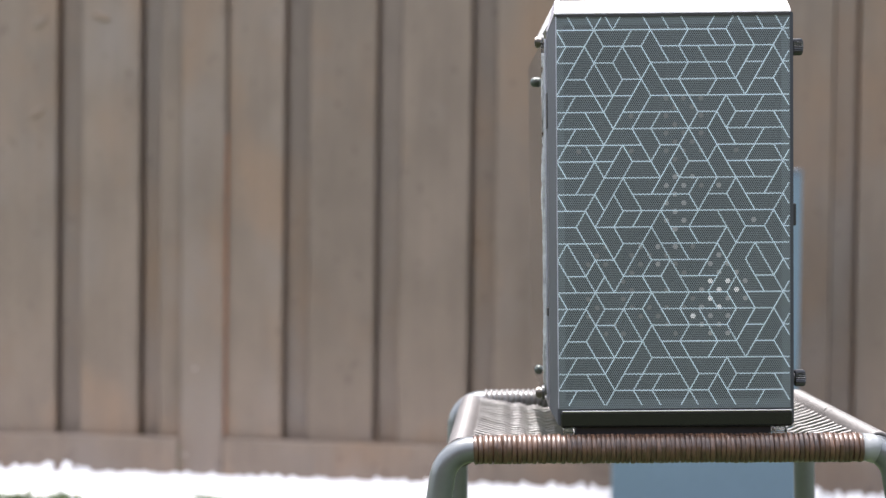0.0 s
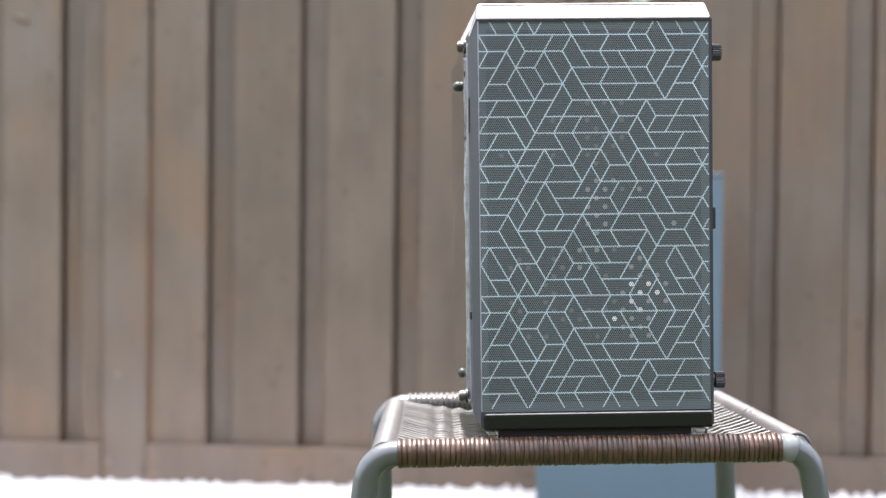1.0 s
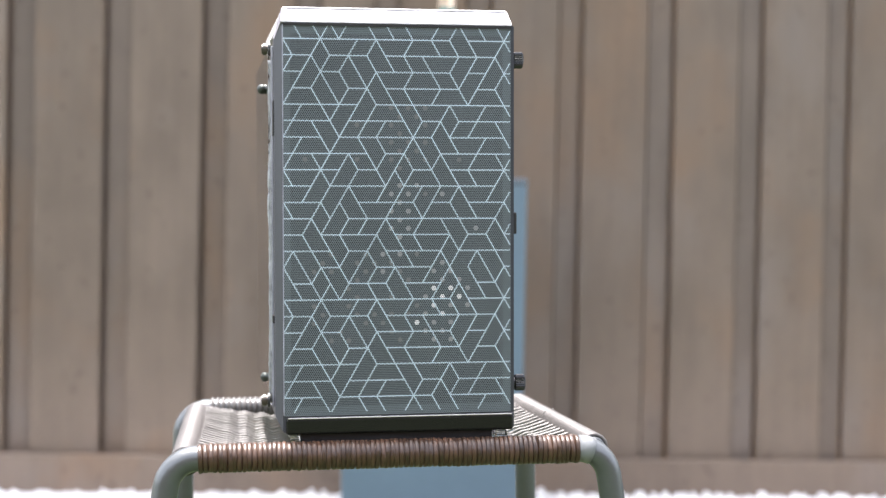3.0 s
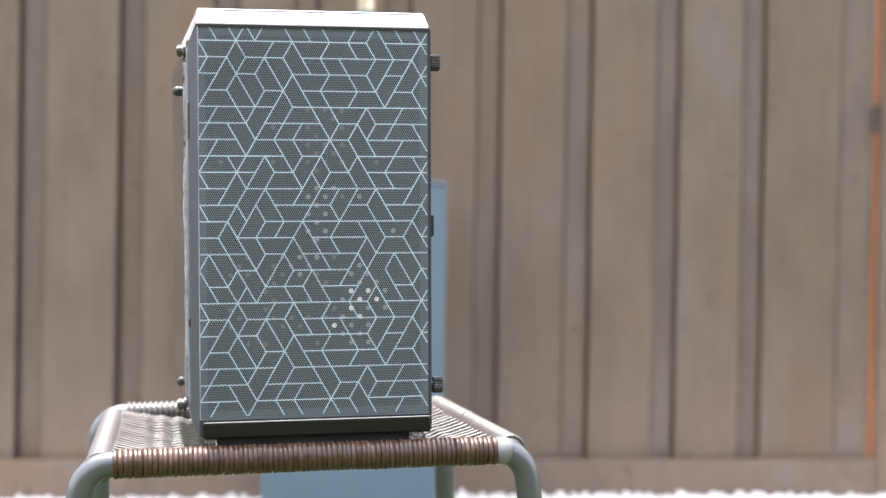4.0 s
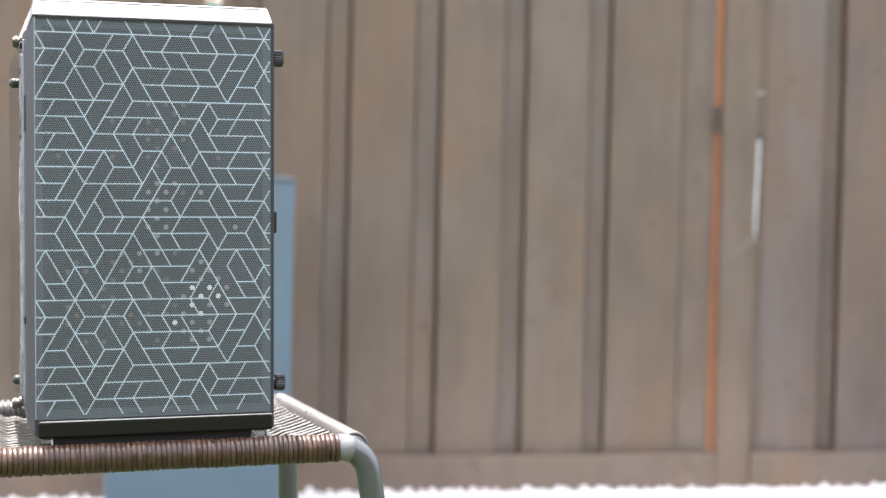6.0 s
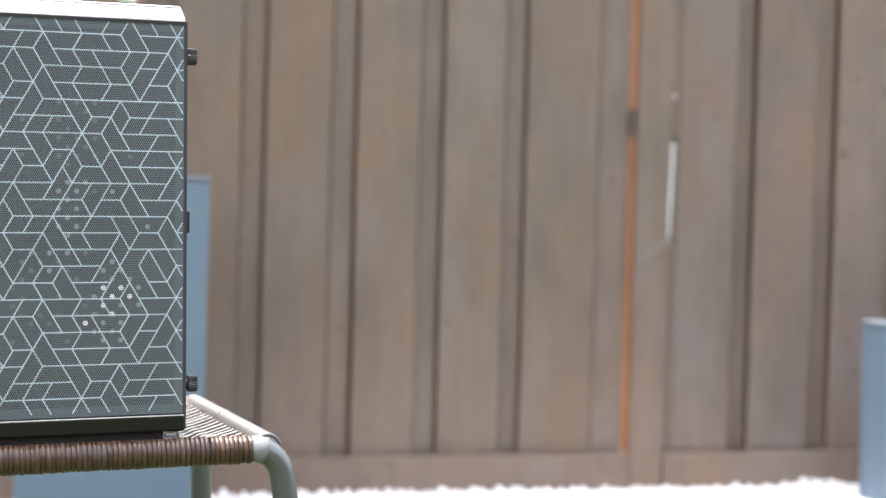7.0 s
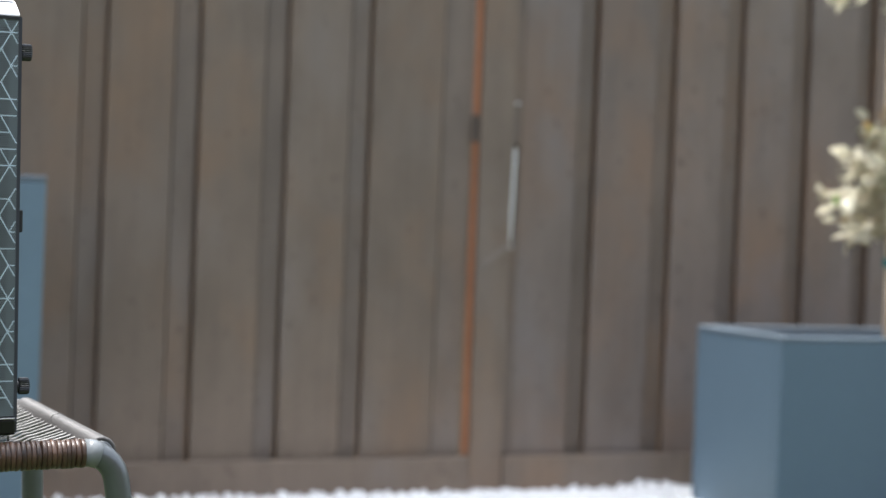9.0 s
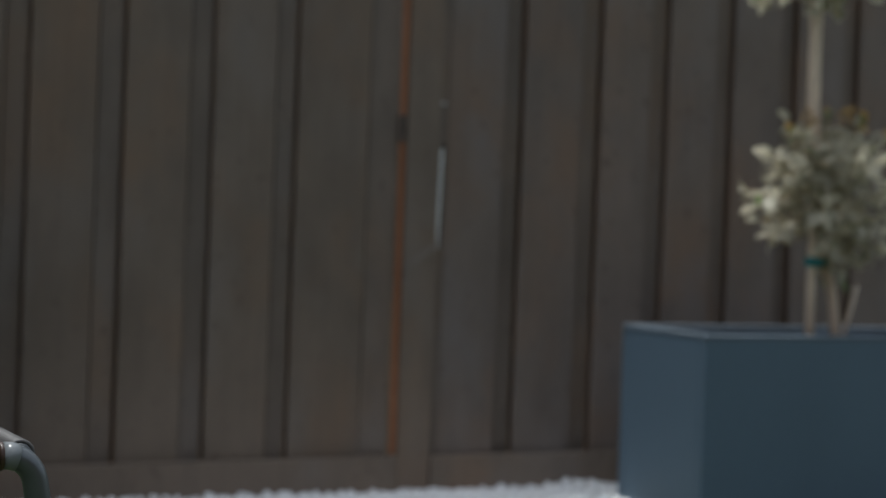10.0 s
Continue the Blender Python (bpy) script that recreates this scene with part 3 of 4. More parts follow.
def crown(root, centre, radius, count, seed, squash=(1, 1, 1)):
    rng = random.Random(seed)
    c = Vector(centre)
    twigs = bmesh.new()
    tips = []
    for i in range(max(12, count // 5)):
        d = Vector((rng.gauss(0, 1), rng.gauss(0, 1), rng.gauss(0, 1) + 0.15)).normalized()
        d = Vector((d.x * squash[0], d.y * squash[1], d.z * squash[2]))
        r = radius * rng.uniform(0.72, 1.05)
        mid = c + d * r * 0.5 + Vector((rng.uniform(-1, 1), rng.uniform(-1, 1), rng.uniform(-1, 1))) * 0.012
        end = c + d * r
        sweep([c + d * 0.006, mid, end], 0.0026, 5, twigs, taper=(1.0, 0.7, 0.35))
        tips.append((mid, end, d))
    tagged(part("twig", twigs, BARK, root), kind="stuff")
    for i in range(count):
        mid, end, d = tips[i % len(tips)]
        t = rng.uniform(0.15, 1.05)
        p = mid.lerp(end, t) + Vector((rng.uniform(-1, 1), rng.uniform(-1, 1), rng.uniform(-1, 1))) * 0.014
        way = (d + Vector((rng.gauss(0, 0.6), rng.gauss(0, 0.6), rng.gauss(0, 0.5) - 0.1))).normalized()
        kind = rng.choices(range(5), (0.37, 0.24, 0.17, 0.12, 0.10))[0]
        m = Matrix.Translation(p) @ way.to_track_quat("Y", "Z").to_matrix().to_4x4() @ Matrix.Rotation(rng.uniform(-1.2, 1.2), 4, "Y")
        m = m @ Matrix.Scale(rng.uniform(0.62, 1.02), 4)
        shared("leaf", LEAVES[kind], root, m)
    # the inner foliage behind the countable leaves
    verts, faces = [], []
    for i in range(count * 5):
        mid, end, d = tips[rng.randrange(len(tips))]
        p = c.lerp(end, rng.uniform(0.35, 0.9)) + Vector((rng.uniform(-1, 1), rng.uniform(-1, 1), rng.uniform(-1, 1))) * 0.03
        a = Vector((rng.gauss(0, 1), rng.gauss(0, 1), rng.gauss(0, 1))).normalized()
        b = a.orthogonal().normalized()
        l, w, k = rng.uniform(0.024, 0.038), rng.uniform(0.008, 0.013), len(verts)
        verts += [p, p + a * l * 0.45 + b * w, p + a * l, p + a * l * 0.45 - b * w]
        faces += [(k, k + 1, k + 2), (k, k + 2, k + 3)]
    me = bpy.data.meshes.new("inner_foliage")
    me.from_pydata(verts, [], faces)
    me.materials.append(LEAF_INNER)
    inner = new("inner_foliage", me)
    inner.parent = root
    tagged(inner, kind="stuff")


def topiary_pair():
    """Double-ball topiary with two canes, in the low planter."""
    root = thing("topiary", pose(2.45, 3.28, 0.375), "double-ball topiary with cream variegated leaves tied to canes", "topiary")
    part("trunk", sweep([(0.062, 0, 0.0), (0.055, 0.01, 0.12), (0.02, 0.012, 0.28), (-0.022, 0.0, 0.42), (-0.037, 0, 0.62), (-0.038, 0, 0.86), (-0.036, 0, 1.0)],
                        0.0165, 10, taper=(0.8, 0.75, 0.85, 1.0, 1.05, 0.95, 0.6)), BARK, root, smooth=True)
    part("cane", sweep([(-0.037, -0.02, 0.0), (-0.038, -0.02, 0.2), (-0.036, -0.018, 0.5)], 0.0115, 10), STAKE, root, smooth=True)
    part("side_shoot", sweep([(0.075, 0, 0.02), (0.10, 0, 0.10), (0.118, 0.0, 0.17)], 0.006, 8), STAKE, root, smooth=True)
    tie = bmesh.new()
    cylinder("z", (-0.039, -0.02, 0.226), 0.0165, 0.022, 14, bm=tie)
    box(-0.039, -0.011, -0.045, -0.035, 0.216, 0.234, 0.002, bm=tie)
    part("tie", tie, TIE, root, "teal plastic plant tie")
    crown(root, (0.010, 0, 0.378), 0.215, 300, 11, (1, 0.9, 0.98))
    shoots = random.Random(21)
    for k in range(9):
        x0 = -0.13 + 0.034 * k + shoots.uniform(-0.012, 0.012)
        z0 = 0.378 + 0.19 * math.sqrt(max(0.05, 1 - ((x0 - 0.01) / 0.215) ** 2))
        shoot = Matrix.Translation((x0, shoots.uniform(-0.09, -0.02), z0))
        for q in range(4):
            m = shoot @ Matrix.Translation((0, 0, 0.011 * q)) @ Matrix.Rotation(shoots.uniform(0, 6.28), 4, "Z") @ Matrix.Rotation(shoots.uniform(0.5, 1.2), 4, "X")
            shared("leaf", LEAVES[4] if q % 2 or k % 3 else LEAVES[3], root, m @ Matrix.Scale(shoots.uniform(0.8, 1.15), 4))
    crown(root, (-0.035, 0, 0.985), 0.19, 220, 12, (1, 1, 0.95))


def topiary_tall():
    root = thing("topiary", pose(0.212, 3.38, 0.679), "slender topiary stem with a teal tie in the tall planter", "topiary")
    part("trunk", sweep([(0.0, 0, -0.01), (0.008, 0, 0.2), (0.014, 0, 0.40), (0.012, 0, 0.80)], 0.015, 10), BARK, root, smooth=True)
    part("cane", sweep([(0.022, -0.012, -0.01), (0.026, -0.012, 0.52)], 0.007, 8), STAKE, root, smooth=True)
    part("tie", cylinder("z", (0.018, -0.006, 0.388), 0.0175, 0.009, 14), TIE, root, "teal plastic plant tie")
    # crown out of view, enlarged to shade the fence behind it
    crown(root, (0.012, 0, 0.86), 0.27, 220, 14)


# ---------------------------------------------------------------- stool
def stool():
    """Steel tube stool with a woven cord seat; origin on the lawn under the middle of the front rail."""
    m = pose(0.0826, 1.4585, 0, 0, -1.3, 4.9)
    root = thing("stool", m, "grey steel tube stool with sagging woven brown cord seat", "stool")
    top, half, depth, r = 0.4335, 0.163, 0.335, 0.0110

    def half_at(y):
        return half - 0.007 * y / depth

    def top_at(y):
        return top - 0.002 * y / depth

    for y in (0.0, depth):
        bend, hw, tz = 0.027, half_at(y), top_at(y)
        splay = 0.052 if y == 0 else 0.004
        pts = [(-hw - bend - splay, y - 0.006 if y == 0 else y + 0.006, -0.028), (-hw - bend - splay * 0.27, y, tz - 0.13), (-hw - bend - splay * 0.09, y, tz - 0.056)]
        pts += [(-hw - bend * math.sin(radians(a)), y, tz - bend + bend * math.cos(radians(a))) for a in (80, 66, 52, 38, 24, 10)]
        pts += [(-hw + 0.012, y, tz), (-hw + 0.05, y, tz), (0, y, tz)]
        pts += [(-p[0], p[1], p[2]) for p in pts[-2::-1]]
        part("front_frame" if y == 0 else "back_frame", sweep(pts, r, 16), TUBE, root, "grey satin steel tube frame", smooth=True)
        for sgn in (-1, 1):
            part("foot", cylinder("z", (sgn * (hw + bend + splay), y - 0.006 if y == 0 else y + 0.006, -0.024), 0.0140, 0.018, 16, 0.002), RUBBER, root)
    for sgn in (-1, 1):
        side = 0.011 if sgn < 0 else 0.017
        lift = -0.004 if sgn < 0 else -0.0015
        rail = [(sgn * (half_at(y) + side), y, top_at(y) + lift) for y in (0.010, depth * 0.33, depth * 0.66, depth - 0.010)]
        part("side_rail", sweep(rail, 0.0095, 12), TUBE, root, smooth=True)
        bm = bmesh.new()
        y = 0.014
        while y < depth - 0.010:
            ring = [(sgn * (half_at(y) + side) + 0.0112 * math.cos(a), y, top_at(y) + lift + 0.0112 * math.sin(a)) for a in [2 * math.pi * k / 14 for k in range(14)]]
            sweep(ring, 0.0021, 6, bm, closed=True)
            y += 0.0052
        tagged(part("side_wrap", bm, CORD_GREY, root, "grey cord turns over the side rail", smooth=True), kind="stuff")
    part("end_tape", sweep([(half - 0.001, 0, top), (half + 0.005, 0, top - 0.0004), (half + 0.0115, 0, top - 0.0025)], r + 0.0008, 16),
         TAPE, root, "pale tape over the tube bend", smooth=True)
    part("loose_fibre", sweep([(half + 0.004, 0.165, top + 0.008), (half + 0.006, 0.160, top + 0.012), (half + 0.013, 0.158, top + 0.0135)], 0.0004, 5), CORD_PALE, root)
    rng = random.Random(5)
    turns = []
    for v in range(5):
        bm = bmesh.new()
        rings = []
        for u, drop in ((-1.0, 0.0019), (-0.97, 0.0010), (-0.80, 0.0003), (-0.35, 0.0), (0.35, 0.00005), (0.80, 0.00035), (0.97, 0.0011), (1.0, 0.0019)):
            row = []
            for k in range(26):
                a = 2 * math.pi * k / 26
                r_turn = 0.0124 - drop + 0.00025 * math.sin(3 * a + v * 1.7) + 0.00012 * math.sin(7 * a + v)
                row.append(bm.verts.new((u * 0.00202 + 0.0004 * math.sin(a + v * 1.3), r_turn * math.cos(a), r_turn * math.sin(a))))
            rings.append(row)
        for p, q in zip(rings[:-1], rings[1:]):
            for k in range(26):
                bm.faces.new((p[k], p[(k + 1) % 26], q[(k + 1) % 26], q[k]))
        turns.append(finish(bm, "cord_turn", CORD, True))
    part("cord_core", sweep([(-half + 0.001, 0, top), (0, 0, top), (half - 0.001, 0, top)], 0.0112, 16), CORD, root, smooth=True)
    x = -half + 0.002
    while x < half + 0.001:
        shared("cord_turn", rng.choice(turns), root, pose(x, 0, top - 0.0002 + rng.uniform(-0.00025, 0.00025), rng.uniform(0, 360), 0, rng.uniform(-1.2, 1.2)))
        x += 0.00408 + rng.choice((-0.0001, 0.0, 0.0002))
    bm = bmesh.new()
    x = -half_at(depth) + 0.004
    while x < half_at(depth) - 0.004:
        sweep([(x, depth + 0.0104 * math.cos(a), top_at(depth) + 0.0104 * math.sin(a)) for a in [2 * math.pi * k / 14 for k in range(14)]], 0.0024, 5, bm, closed=True)
        x += 0.0056
    tagged(part("back_wrap", bm, CORD_GREY, root, "grey cord turns round the back rail", smooth=True), kind="stuff")

    def seat_height(u, y):
        sag = 0.026 * (1 - abs(u) ** 2.4) * (0.55 + 0.45 * math.sin(math.pi * y / depth))
        return top_at(y) + 0.0062 - sag

    # strands run from side to side and sag, woven over five bands
    y, k = 0.017, 0
    while y < depth - 0.014:
        pts = []
        for i in range(121):
            u = -1 + 2 * i / 120
            weave = (0.0012 + 0.0002 * (k % 2)) * math.cos(u * 62.0) * max(0.0, 1 - (abs(u) / 0.86) ** 10)
            pts.append((u * (half_at(y) + 0.012) + 0.002, y + 0.0005 * math.sin(u * 5 + k), seat_height(u, y) + weave))
        part("strand", sweep(pts, 0.0014 + 0.0002 * math.sin(k * 1.7), 6), CORD_PALE, root, smooth=True)
        y += 0.0150 + 0.0009 * math.sin(k * 0.9)
        k += 1
    for u in (-0.74, -0.37, 0.0, 0.37, 0.74):
        for dx in (-0.0048, 0.0, 0.0048):
            pts = [(u * (half_at(yy) + 0.010) + dx, yy, seat_height(u, yy) - 0.0036) for yy in [0.004 + (depth - 0.008) * i / 24 for i in range(25)]]
            part("cross_strand", sweep(pts, 0.0015, 6), CORD_GREY, root, smooth=True)


# ---------------------------------------------------------------- computer case
LATTICE = (
    ("._._._._._._._._._..._._._", "\\../\\.././\\../..\\.\\.\\../\\"),
    ("_._..._._..._._._._._._...", "/./\\/./\\.\\.\\.\\.\\../././\\/"),
    ("._..._....._._._._..._..._", "././\\.\\.\\/\\../..\\.\\/././\\"),
    (".._....._..._._._._..._...", "/..\\.\\/./\\.\\.\\../..\\/..\\."),
    ("._._._._..._._._._._._._._", "./..\\/././..\\.\\../\\../..\\"),
    ("_._._..._._._..._..._._._.", "/..\\.\\/././..\\/./\\/./..\\."),
    ("._._..._._._._._..._._._..", "./..\\/..\\.\\../\\.\\.\\../..\\"),
    ("_._._._._..._....._._._._.", "/..\\/./\\.\\/./\\.\\/\\../..\\/"),
    ("._._._..._....._..._._._._", "\\../\\/./..\\/\\/..\\.\\.\\../\\"),
    ("_._..._._._..._._._._._...", "../././\\../././././\\.././"),
    ("._._....._._._..._..._._..", "\\../\\/\\.\\../..\\/..\\.\\../\\"),
    ("_._....._._._._._._._._...", "../\\/./././\\../..\\.\\../\\/"),
    ("._..._._._..._._._..._..._", "..\\.\\.\\../\\.\\.\\../\\/..\\.\\"),
    ("_._._..._..._._._..._._._.", "/\\.\\.\\/./\\.\\.\\../\\/./\\.\\."),
    ("....._....._._._........._", "\\.\\/\\.\\/././\\.././\\.\\.\\/\\"),
    (".._....._._..._._....._...", ".\\.\\/\\/..\\.\\.\\.././\\.\\.\\/"),
)

CASE_W, CASE_H = 0.1962, 0.349


def stroke(bm, a, b, width, y):
    """A thin jagged printed line on the front mesh."""
    a, b = Vector(a), Vector(b)
    d = (b - a)
    length = d.length
    d.normalize()
    nrm = Vector((-d.y, d.x))
    n = max(2, int(length / 0.00172))
    pts = []
    for i in range(n + 1):
        p = a + d * (length * i / n)
        off = 0.00024 * (1 if i % 2 else -1)
        pts.append((p + nrm * (off + width / 2), p + nrm * (off - width / 2)))
    vs = [(bm.verts.new((p.x, y, p.y)), bm.verts.new((q.x, y, q.y))) for p, q in pts]
    for u, v in zip(vs[:-1], vs[1:]):
        bm.faces.new((u[0], u[1], v[1], v[0]))


def front_pattern(root):
    step, rise = 0.00791, 0.01381
    x_left, z_top = -CASE_W / 2, CASE_H - 0.0130
    bm = bmesh.new()
    lo, hi = 0.0195, CASE_H - 0.002
    right = CASE_W / 2 - 0.0012

    def draw(x0, z0, x1, z1):
        # trim to the panel
        if max(x0, x1) <= x_left or min(x0, x1) >= right or max(z0, z1) <= lo or min(z0, z1) >= hi:
            return
        for _ in range(2):
            if x0 > x1:
                x0, z0, x1, z1 = x1, z1, x0, z0
            if x0 < x_left:
                t = (x_left - x0) / ((x1 - x0) or 1e-9)
                x0, z0 = x_left, z0 + t * (z1 - z0)
            if x1 > right:
                t = (right - x0) / ((x1 - x0) or 1e-9)
                x1, z1 = right, z0 + t * (z1 - z0)
            if z0 > z1:
                x0, z0, x1, z1 = x1, z1, x0, z0
            if z0 < lo:
                t = (lo - z0) / ((z1 - z0) or 1e-9)
                x0, z0 = x0 + t * (x1 - x0), lo
            if z1 > hi:
                t = (hi - z0) / ((z1 - z0) or 1e-9)
                x1, z1 = x0 + t * (x1 - x0), hi
        if math.hypot(x1 - x0, z1 - z0) > 0.001:
            stroke(bm, (x0, z0), (x1, z1), 0.00105, -0.0011)

    for r in range(-1, 24):
        flat, slant = LATTICE[r % 16]
        z = z_top - r * rise
        if z < hi and z > lo:
            for j, c in enumerate(flat, -1):
                if c == "_":
                    draw(x_left + j * step, z, x_left + (j + 2) * step, z)
        if z - rise >= hi or z <= lo:
            continue
        for j, c in enumerate(slant):
            if c == "\\":
                draw(x_left + j * step, z, x_left + (j + 1) * step, z - rise)
            elif c == "/":
                draw(x_left + (j + 1) * step, z, x_left + j * step, z - rise)
    part("line_pattern", bm, LINE, root, "pale blue geometric line print")


def knob(root, x, y, z):
    bm = bmesh.new()
    n = 28
    prof = [0.0072 if k % 2 else 0.0066 for k in range(2 * n)]
    rings = []
    for xx, s in ((0.0, 0.8), (0.0005, 0.96), (0.0015, 1.0), (0.0078, 1.0), (0.0088, 0.93), (0.009, 0.8)):
        rings.append([bm.verts.new((x + xx, y + prof[k] * s * math.cos(math.pi * k / n), z + prof[k] * s * math.sin(math.pi * k / n))) for k in range(2 * n)])
    for a, b in zip(rings[:-1], rings[1:]):
        for k in range(2 * n):
            bm.faces.new((a[k], a[(k + 1) % (2 * n)], b[(k + 1) % (2 * n)], b[k]))
    bm.faces.new(rings[0][::-1])
    bm.faces.new(rings[-1])
    cylinder_bm = bmesh.new()
    k = part("thumb_knob", bm, KNOB, root, "black ribbed thumb knob")
    part("knob_stem", cylinder("x", (x - 0.003, y, z), 0.0048, 0.008, 14, bm=cylinder_bm), KNOB, k)


def screw(root, x, y, z):
    bm = cylinder("x", (x, y, z), 0.0052, 0.0052, 22, 0.0011)
    s = part("panel_screw", bm, STEEL, root, "nickel thumbscrew with a slotted head", smooth=False)
    part("washer", cylinder("x", (x + 0.0038, y, z), 0.0066, 0.0022, 22, 0.0005), DARK, s)
    part("slot", box(x - 0.0029, x - 0.0024, y - 0.0045, y + 0.0045, z - 0.0006, z + 0.0006), RUBBER, s)


def stud(root, x, y, z):
    bm = bmesh.new()
    bmesh.ops.create_uvsphere(bm, u_segments=20, v_segments=12, radius=0.0046)
    bmesh.ops.translate(bm, vec=(x, y, z), verts=bm.verts[:])
    s = part("panel_stud", bm, STUD, root, "round grey metal stud", smooth=True)
    part("stud_neck", cylinder("x", (x + 0.0065, y, z), 0.0028, 0.008, 14), STEEL, s, smooth=True)


def computer_case():
    m = pose(0.0790, 1.4681, 0.4493, 0.33, -1.25, 5.77)
    root = thing("computer_case", m, "dark grey computer case with pale geometric lines on its mesh front", "computer case")
    w, h = CASE_W / 2, CASE_H
    d = 0.30
    # front frame: flares back from the mesh to the body
    bm = bmesh.new()
    lo, hi = 0.002, h + 0.001
    ring0 = [bm.verts.new(p) for p in ((-w - 0.0006, 0, lo), (w + 0.0028, 0.0006, lo), (w + 0.0028, 0.0006, hi), (-w - 0.0006, 0, hi))]
    ring1 = [bm.verts.new(p) for p in ((-w - 0.0065, 0.016, lo + 0.012), (w + 0.0042, 0.016, lo + 0.004), (w + 0.0042, 0.016, hi - 0.002), (-w - 0.0065, 0.016, hi - 0.012))]
    ring2 = [bm.verts.new(p) for p in ((-w - 0.0066, 0.036, lo + 0.012), (w + 0.0042, 0.036, lo + 0.004), (w + 0.0042, 0.036, hi - 0.002), (-w - 0.0066, 0.036, hi - 0.012))]
    for a, b in ((ring0, ring1), (ring1, ring2)):
        for k in range(4):
            bm.faces.new((a[k], a[(k + 1) % 4], b[(k + 1) % 4], b[k]))
    bm.faces.new(ring0[::-1])
    bm.faces.new(ring2)
    bmesh.ops.bevel(bm, geom=bm.edges[:], offset=0.0007, segments=2, affect="EDGES")
    part("front_frame", bm, SIDE, root, "grey bevelled front frame")
    part("mesh_panel", box(-w + 0.006, w - 0.0075, -0.0008, 0.001, 0.0245, h - 0.0088), MESH, root, "dark perforated metal mesh")
    for x0, x1, z0, z1 in ((-w + 0.0004, -w + 0.006, 0.0165, h - 0.0012), (w - 0.0075, w - 0.0004, 0.0165, h - 0.0012),
                           (-w + 0.006, w - 0.0075, h - 0.0088, h - 0.0012), (-w + 0.006, w - 0.0075, 0.0165, 0.0245)):
        part("mesh_border", box(x0, x1, -0.0008, 0.001, z0, z1), MESH_BACKED, root, "mesh lying over the grey frame")
    part("mesh_rim", box(-w - 0.0006, -w + 0.0003, -0.0014, 0.001, 0.0170, h - 0.0015, 0.0002), EDGE, root, "pale line along the left edge of the mesh")
    front_pattern(root)
    body = box(-w - 0.004, w + 0.0014, 0.036, d, 0.006, h - 0.014, 0.002)
    box(-w + 0.008, w + 0.0014, 0.036, d, h - 0.016, h + 0.012, 0.002, bm=body)
    part("body", body, DARK, root, "dark grey steel chassis")
    # top panel with a sloping front edge, coloured near-white for its sky glare
    bm = bmesh.new()
    prof = [(-0.0012, h + 0.0006), (-0.0006, h + 0.003), (0.0095, h + 0.0135), (0.013, h + 0.0152), (d, h + 0.0165), (d, h + 0.006), (0.004, h + 0.0006)]
    cols = []
    for x, s in ((-w - 0.0015, 0), (w + 0.0005, 0)):
        cols.append([bm.verts.new((x + (0.0022 * (1 if x < 0 else -1) if z > h + 0.012 else 0), y, z)) for y, z in prof])
    n = len(prof)
    for k in range(n):
        bm.faces.new((cols[0][k], cols[0][(k + 1) % n], cols[1][(k + 1) % n], cols[1][k]))
    bm.faces.new(cols[0][::-1])
    bm.faces.new(cols[1])
    bmesh.ops.bevel(bm, geom=bm.edges[:], offset=0.0006, segments=2, affect="EDGES")
    part("top_panel", bm, TOP_GLARE, root, "satin top panel coloured as bright as its sky glare, sloping front edge")
    # grey strip draws the shade line of the upper crease
    part("top_crease", box(-w + 0.003, w - 0.003, 0.0086, 0.0100, h + 0.0132, h + 0.0141, 0.0002), FACET, root)
    part("top_gap", box(-w + 0.0002, w - 0.0002, -0.0017, 0.003, h - 0.0021, h + 0.0003), RUBBER, root)
    # corner plate between slope and side
    bm = bmesh.new()
    vs = [bm.verts.new(p) for p in ((-w - 0.0016, 0.0006, h + 0.001), (-w - 0.0005, 0.010, h + 0.0135), (-w - 0.0067, 0.03, h - 0.010), (-w - 0.0064, 0.016, h - 0.012))]
    bm.faces.new(vs)
    ext = bmesh.ops.extrude_face_region(bm, geom=bm.faces[:])
    bmesh.ops.translate(bm, vec=(0.004, 0.004, -0.002), verts=[v for v in ext["geom"] if isinstance(v, bmesh.types.BMVert)])
    part("corner_facet", bm, FACET, root, "pale corner facet")
    # lower trim bar
    bar = part("lower_trim", box(-w + 0.0015, w + 0.0015, -0.0022, 0.012, 0.0006, 0.0147, 0.0022, 3), BAR, root, "glossy black lower trim bar")
    # bright strip added as the highlight on the gloss bar's upper edge
    part("trim_edge", box(-w + 0.0030, w + 0.0004, -0.0030, -0.0004, 0.0140, 0.0153, 0.0005), BAR_HIGHLIGHT, bar, "bright strip imitating the highlight along the trim top")
    for x, y in ((-w + 0.03, 0.02), (w - 0.042, 0.012), (-w + 0.03, d - 0.03), (w - 0.03, d - 0.03)):
        part("case_foot", cylinder("z", (x, y, -0.0025), 0.008, 0.008, 18, 0.001), RUBBER, root)
    for x0, x1 in ((-w + 0.004, -w + 0.013), (w - 0.014, w - 0.004)):
        part("clear_pad", box(x0, x1, -0.004, 0.010, -0.0042, 0.0002, 0.0005), ACRYLIC, root, "clear plastic corner pad")
    # black slab fills the space under the case where only shade falls
    part("foot_strip", box(-w + 0.014, w - 0.016, 0.004, 0.20, -0.0085, 0.001, 0.001), RUBBER, root)
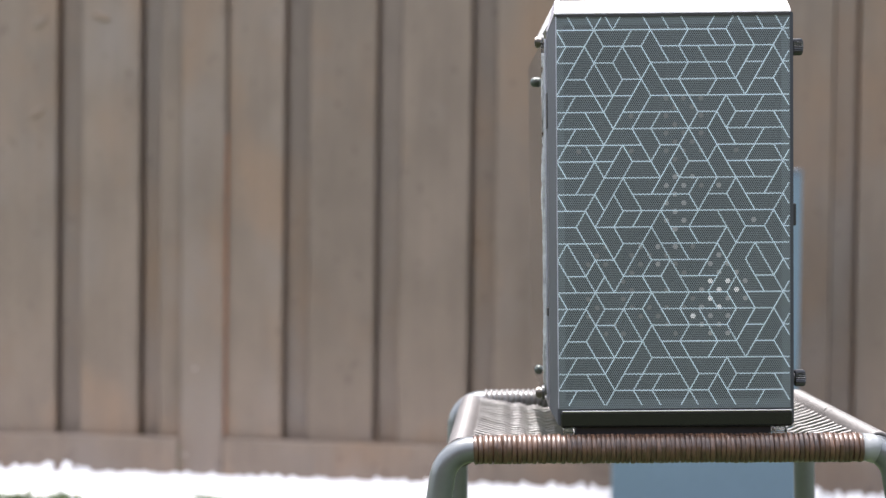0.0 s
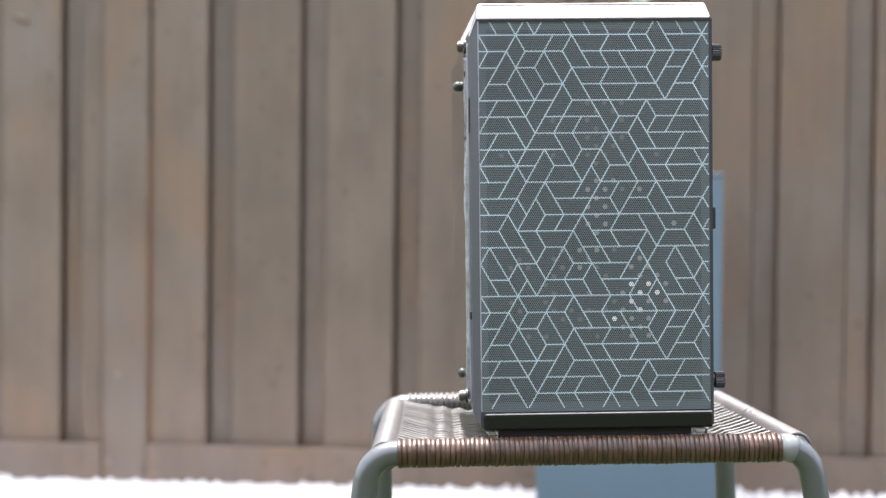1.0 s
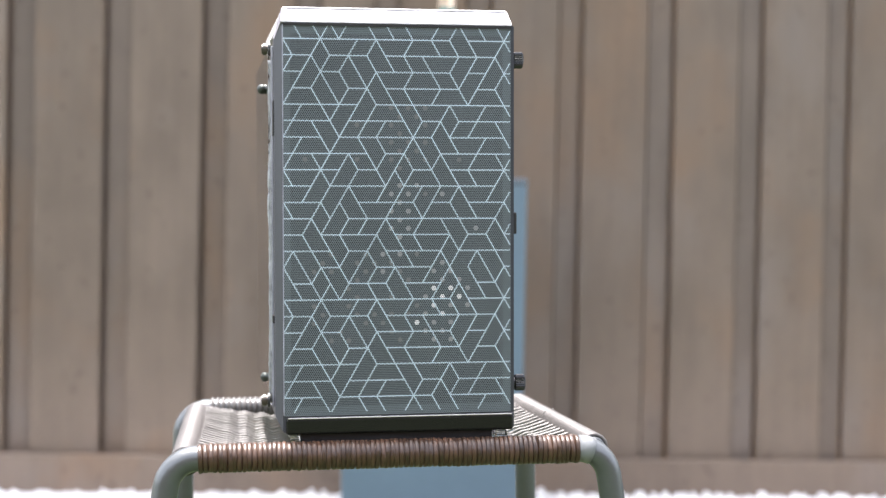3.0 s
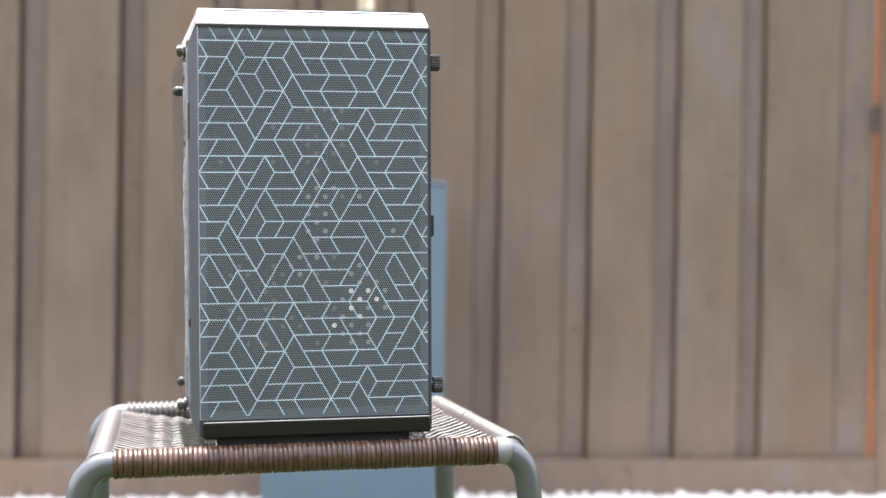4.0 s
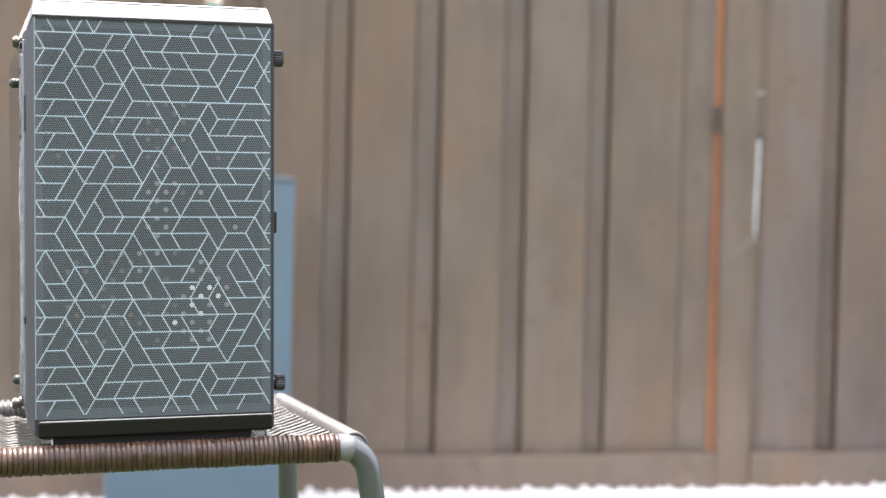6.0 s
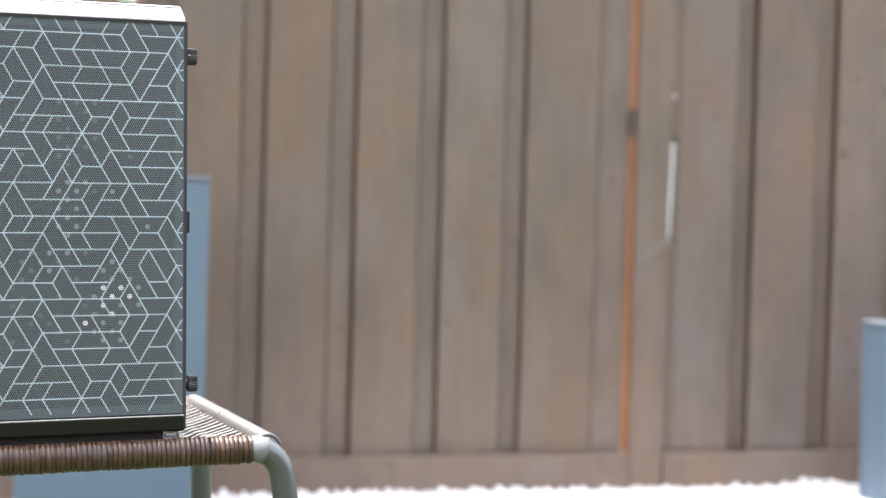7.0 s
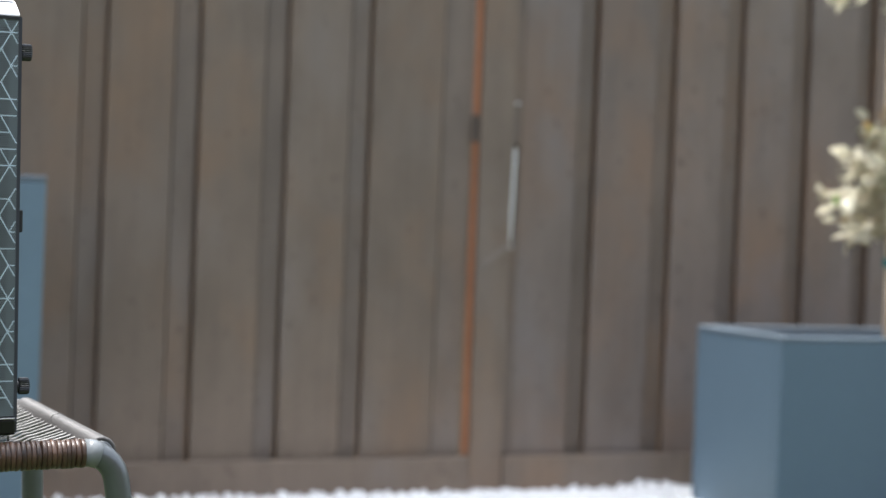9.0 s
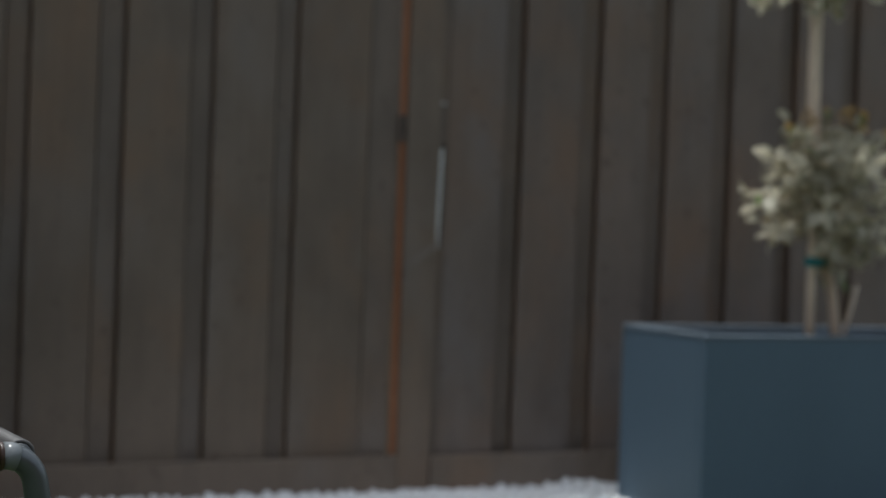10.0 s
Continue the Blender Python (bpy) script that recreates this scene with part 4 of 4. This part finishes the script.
    # clear side panel on stand-offs
    part("side_panel", box(-w - 0.0104, -w - 0.0056, 0.040, d - 0.004, 0.022, h - 0.018, 0.0008), ACRYLIC, root, "clear acrylic side panel")
    part("side_panel", box(w + 0.0018, w + 0.0032, 0.040, d - 0.004, 0.012, h - 0.004, 0.0005), SIDE, root, "grey steel side panel")
    screw(root, -w - 0.0126, 0.055, 0.3320)
    screw(root, -w - 0.0148, 0.040, 0.0256)
    stud(root, -w - 0.0118, 0.125, 0.3022)
    stud(root, -w - 0.0100, 0.125, 0.0362)
    knob(root, w + 0.0040, 0.014, 0.3215)
    knob(root, w + 0.0058, 0.014, 0.0398)
    bm = box(w + 0.0035, w + 0.0078, 0.012, 0.020, 0.170, 0.189, 0.0012)
    part("power_button", bm, RUBBER, root, "black oval button")
    # opaque pale strip stands in for light caught in the clear panel's edge
    part("panel_edge", box(-w - 0.0079, -w - 0.0050, 0.0365, 0.0395, 0.020, h - 0.016, 0.0006), EDGE, root, "pale opaque strip for light caught in the clear panel edge")
    # ragged pale strip added for the white glints along the clear panel's edge
    glint_bm = bmesh.new()
    wave = random.Random(3)
    rows = []
    for k in range(90):
        z = 0.024 + (h - 0.052) * k / 89
        reach = 0.0022 + 0.0022 * noise.noise(Vector((0.3, z * 34, 2.0))) + wave.uniform(0, 0.0008)
        lift = 0.0012 * noise.noise(Vector((4.0, z * 60, 1.0)))
        rows.append([glint_bm.verts.new((-w - 0.0079 - max(0.0004, reach) * q, 0.0385 + lift * q + 0.003 * q, z)) for q in (0.0, 0.5, 1.0)])
    for a, b in zip(rows[:-1], rows[1:]):
        for q in (0, 1):
            glint_bm.faces.new((a[q], a[q + 1], b[q + 1], b[q]))
    ext = bmesh.ops.extrude_face_region(glint_bm, geom=glint_bm.faces[:])
    bmesh.ops.translate(glint_bm, vec=(0, 0.0007, 0), verts=[v for v in ext["geom"] if isinstance(v, bmesh.types.BMVert)])
    part("protective_film", glint_bm, GLINT, root, "ragged pale strip imitating glints along the clear panel edge", smooth=True)
    part("hinge_pin", box(-w - 0.0080, -w - 0.0060, 0.022, 0.032, 0.094, 0.101, 0.0006), RUBBER, root)
    part("slot_trim", box(-w - 0.0074, -w - 0.0062, 0.018, 0.034, 0.255, 0.285, 0.0004), RUBBER, root)
    # flat discs on the mesh, painted pale as light showing through inner vents
    rng = random.Random(9)
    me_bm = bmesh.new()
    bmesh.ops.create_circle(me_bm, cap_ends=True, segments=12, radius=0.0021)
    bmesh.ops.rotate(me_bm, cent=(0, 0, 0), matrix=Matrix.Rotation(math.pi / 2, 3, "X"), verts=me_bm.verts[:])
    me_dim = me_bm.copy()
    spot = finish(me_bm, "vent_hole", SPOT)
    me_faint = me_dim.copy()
    dim = finish(me_dim, "vent_light_dim", SPOT_DIM)
    faint = finish(me_faint, "vent_light_faint", SPOT_FAINT)
    pitch = 0.00734
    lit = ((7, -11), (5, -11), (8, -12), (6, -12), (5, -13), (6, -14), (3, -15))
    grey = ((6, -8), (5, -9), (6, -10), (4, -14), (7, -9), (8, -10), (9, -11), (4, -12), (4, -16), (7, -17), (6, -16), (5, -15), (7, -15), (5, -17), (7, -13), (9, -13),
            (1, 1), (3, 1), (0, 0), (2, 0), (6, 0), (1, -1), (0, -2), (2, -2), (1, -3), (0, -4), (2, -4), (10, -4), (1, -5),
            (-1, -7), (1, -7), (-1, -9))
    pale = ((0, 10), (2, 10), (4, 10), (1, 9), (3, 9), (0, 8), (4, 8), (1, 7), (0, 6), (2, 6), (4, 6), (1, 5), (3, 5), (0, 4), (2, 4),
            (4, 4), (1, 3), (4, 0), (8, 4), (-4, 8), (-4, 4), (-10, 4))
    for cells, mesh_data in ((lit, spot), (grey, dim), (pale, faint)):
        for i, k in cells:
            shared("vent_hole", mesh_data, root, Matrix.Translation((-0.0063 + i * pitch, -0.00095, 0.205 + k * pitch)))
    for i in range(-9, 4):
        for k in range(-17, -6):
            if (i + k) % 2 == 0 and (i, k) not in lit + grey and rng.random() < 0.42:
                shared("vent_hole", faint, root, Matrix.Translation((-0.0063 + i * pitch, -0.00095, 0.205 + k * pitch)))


ground()
gravel()
lawn()
added_walls()
planter("tall_planter", 0.025, 0.386, 3.20, 3.56, 0.714, "tall blue-grey fibre cement planter standing behind the stool", PLANTER_LIT)
planter("low_planter", 2.006, 2.88, 3.100, 3.475, 0.428, "low wide blue-grey planter box against the fence", PLANTER)
topiary_pair()
topiary_tall()
computer_case()
stool()
fence()
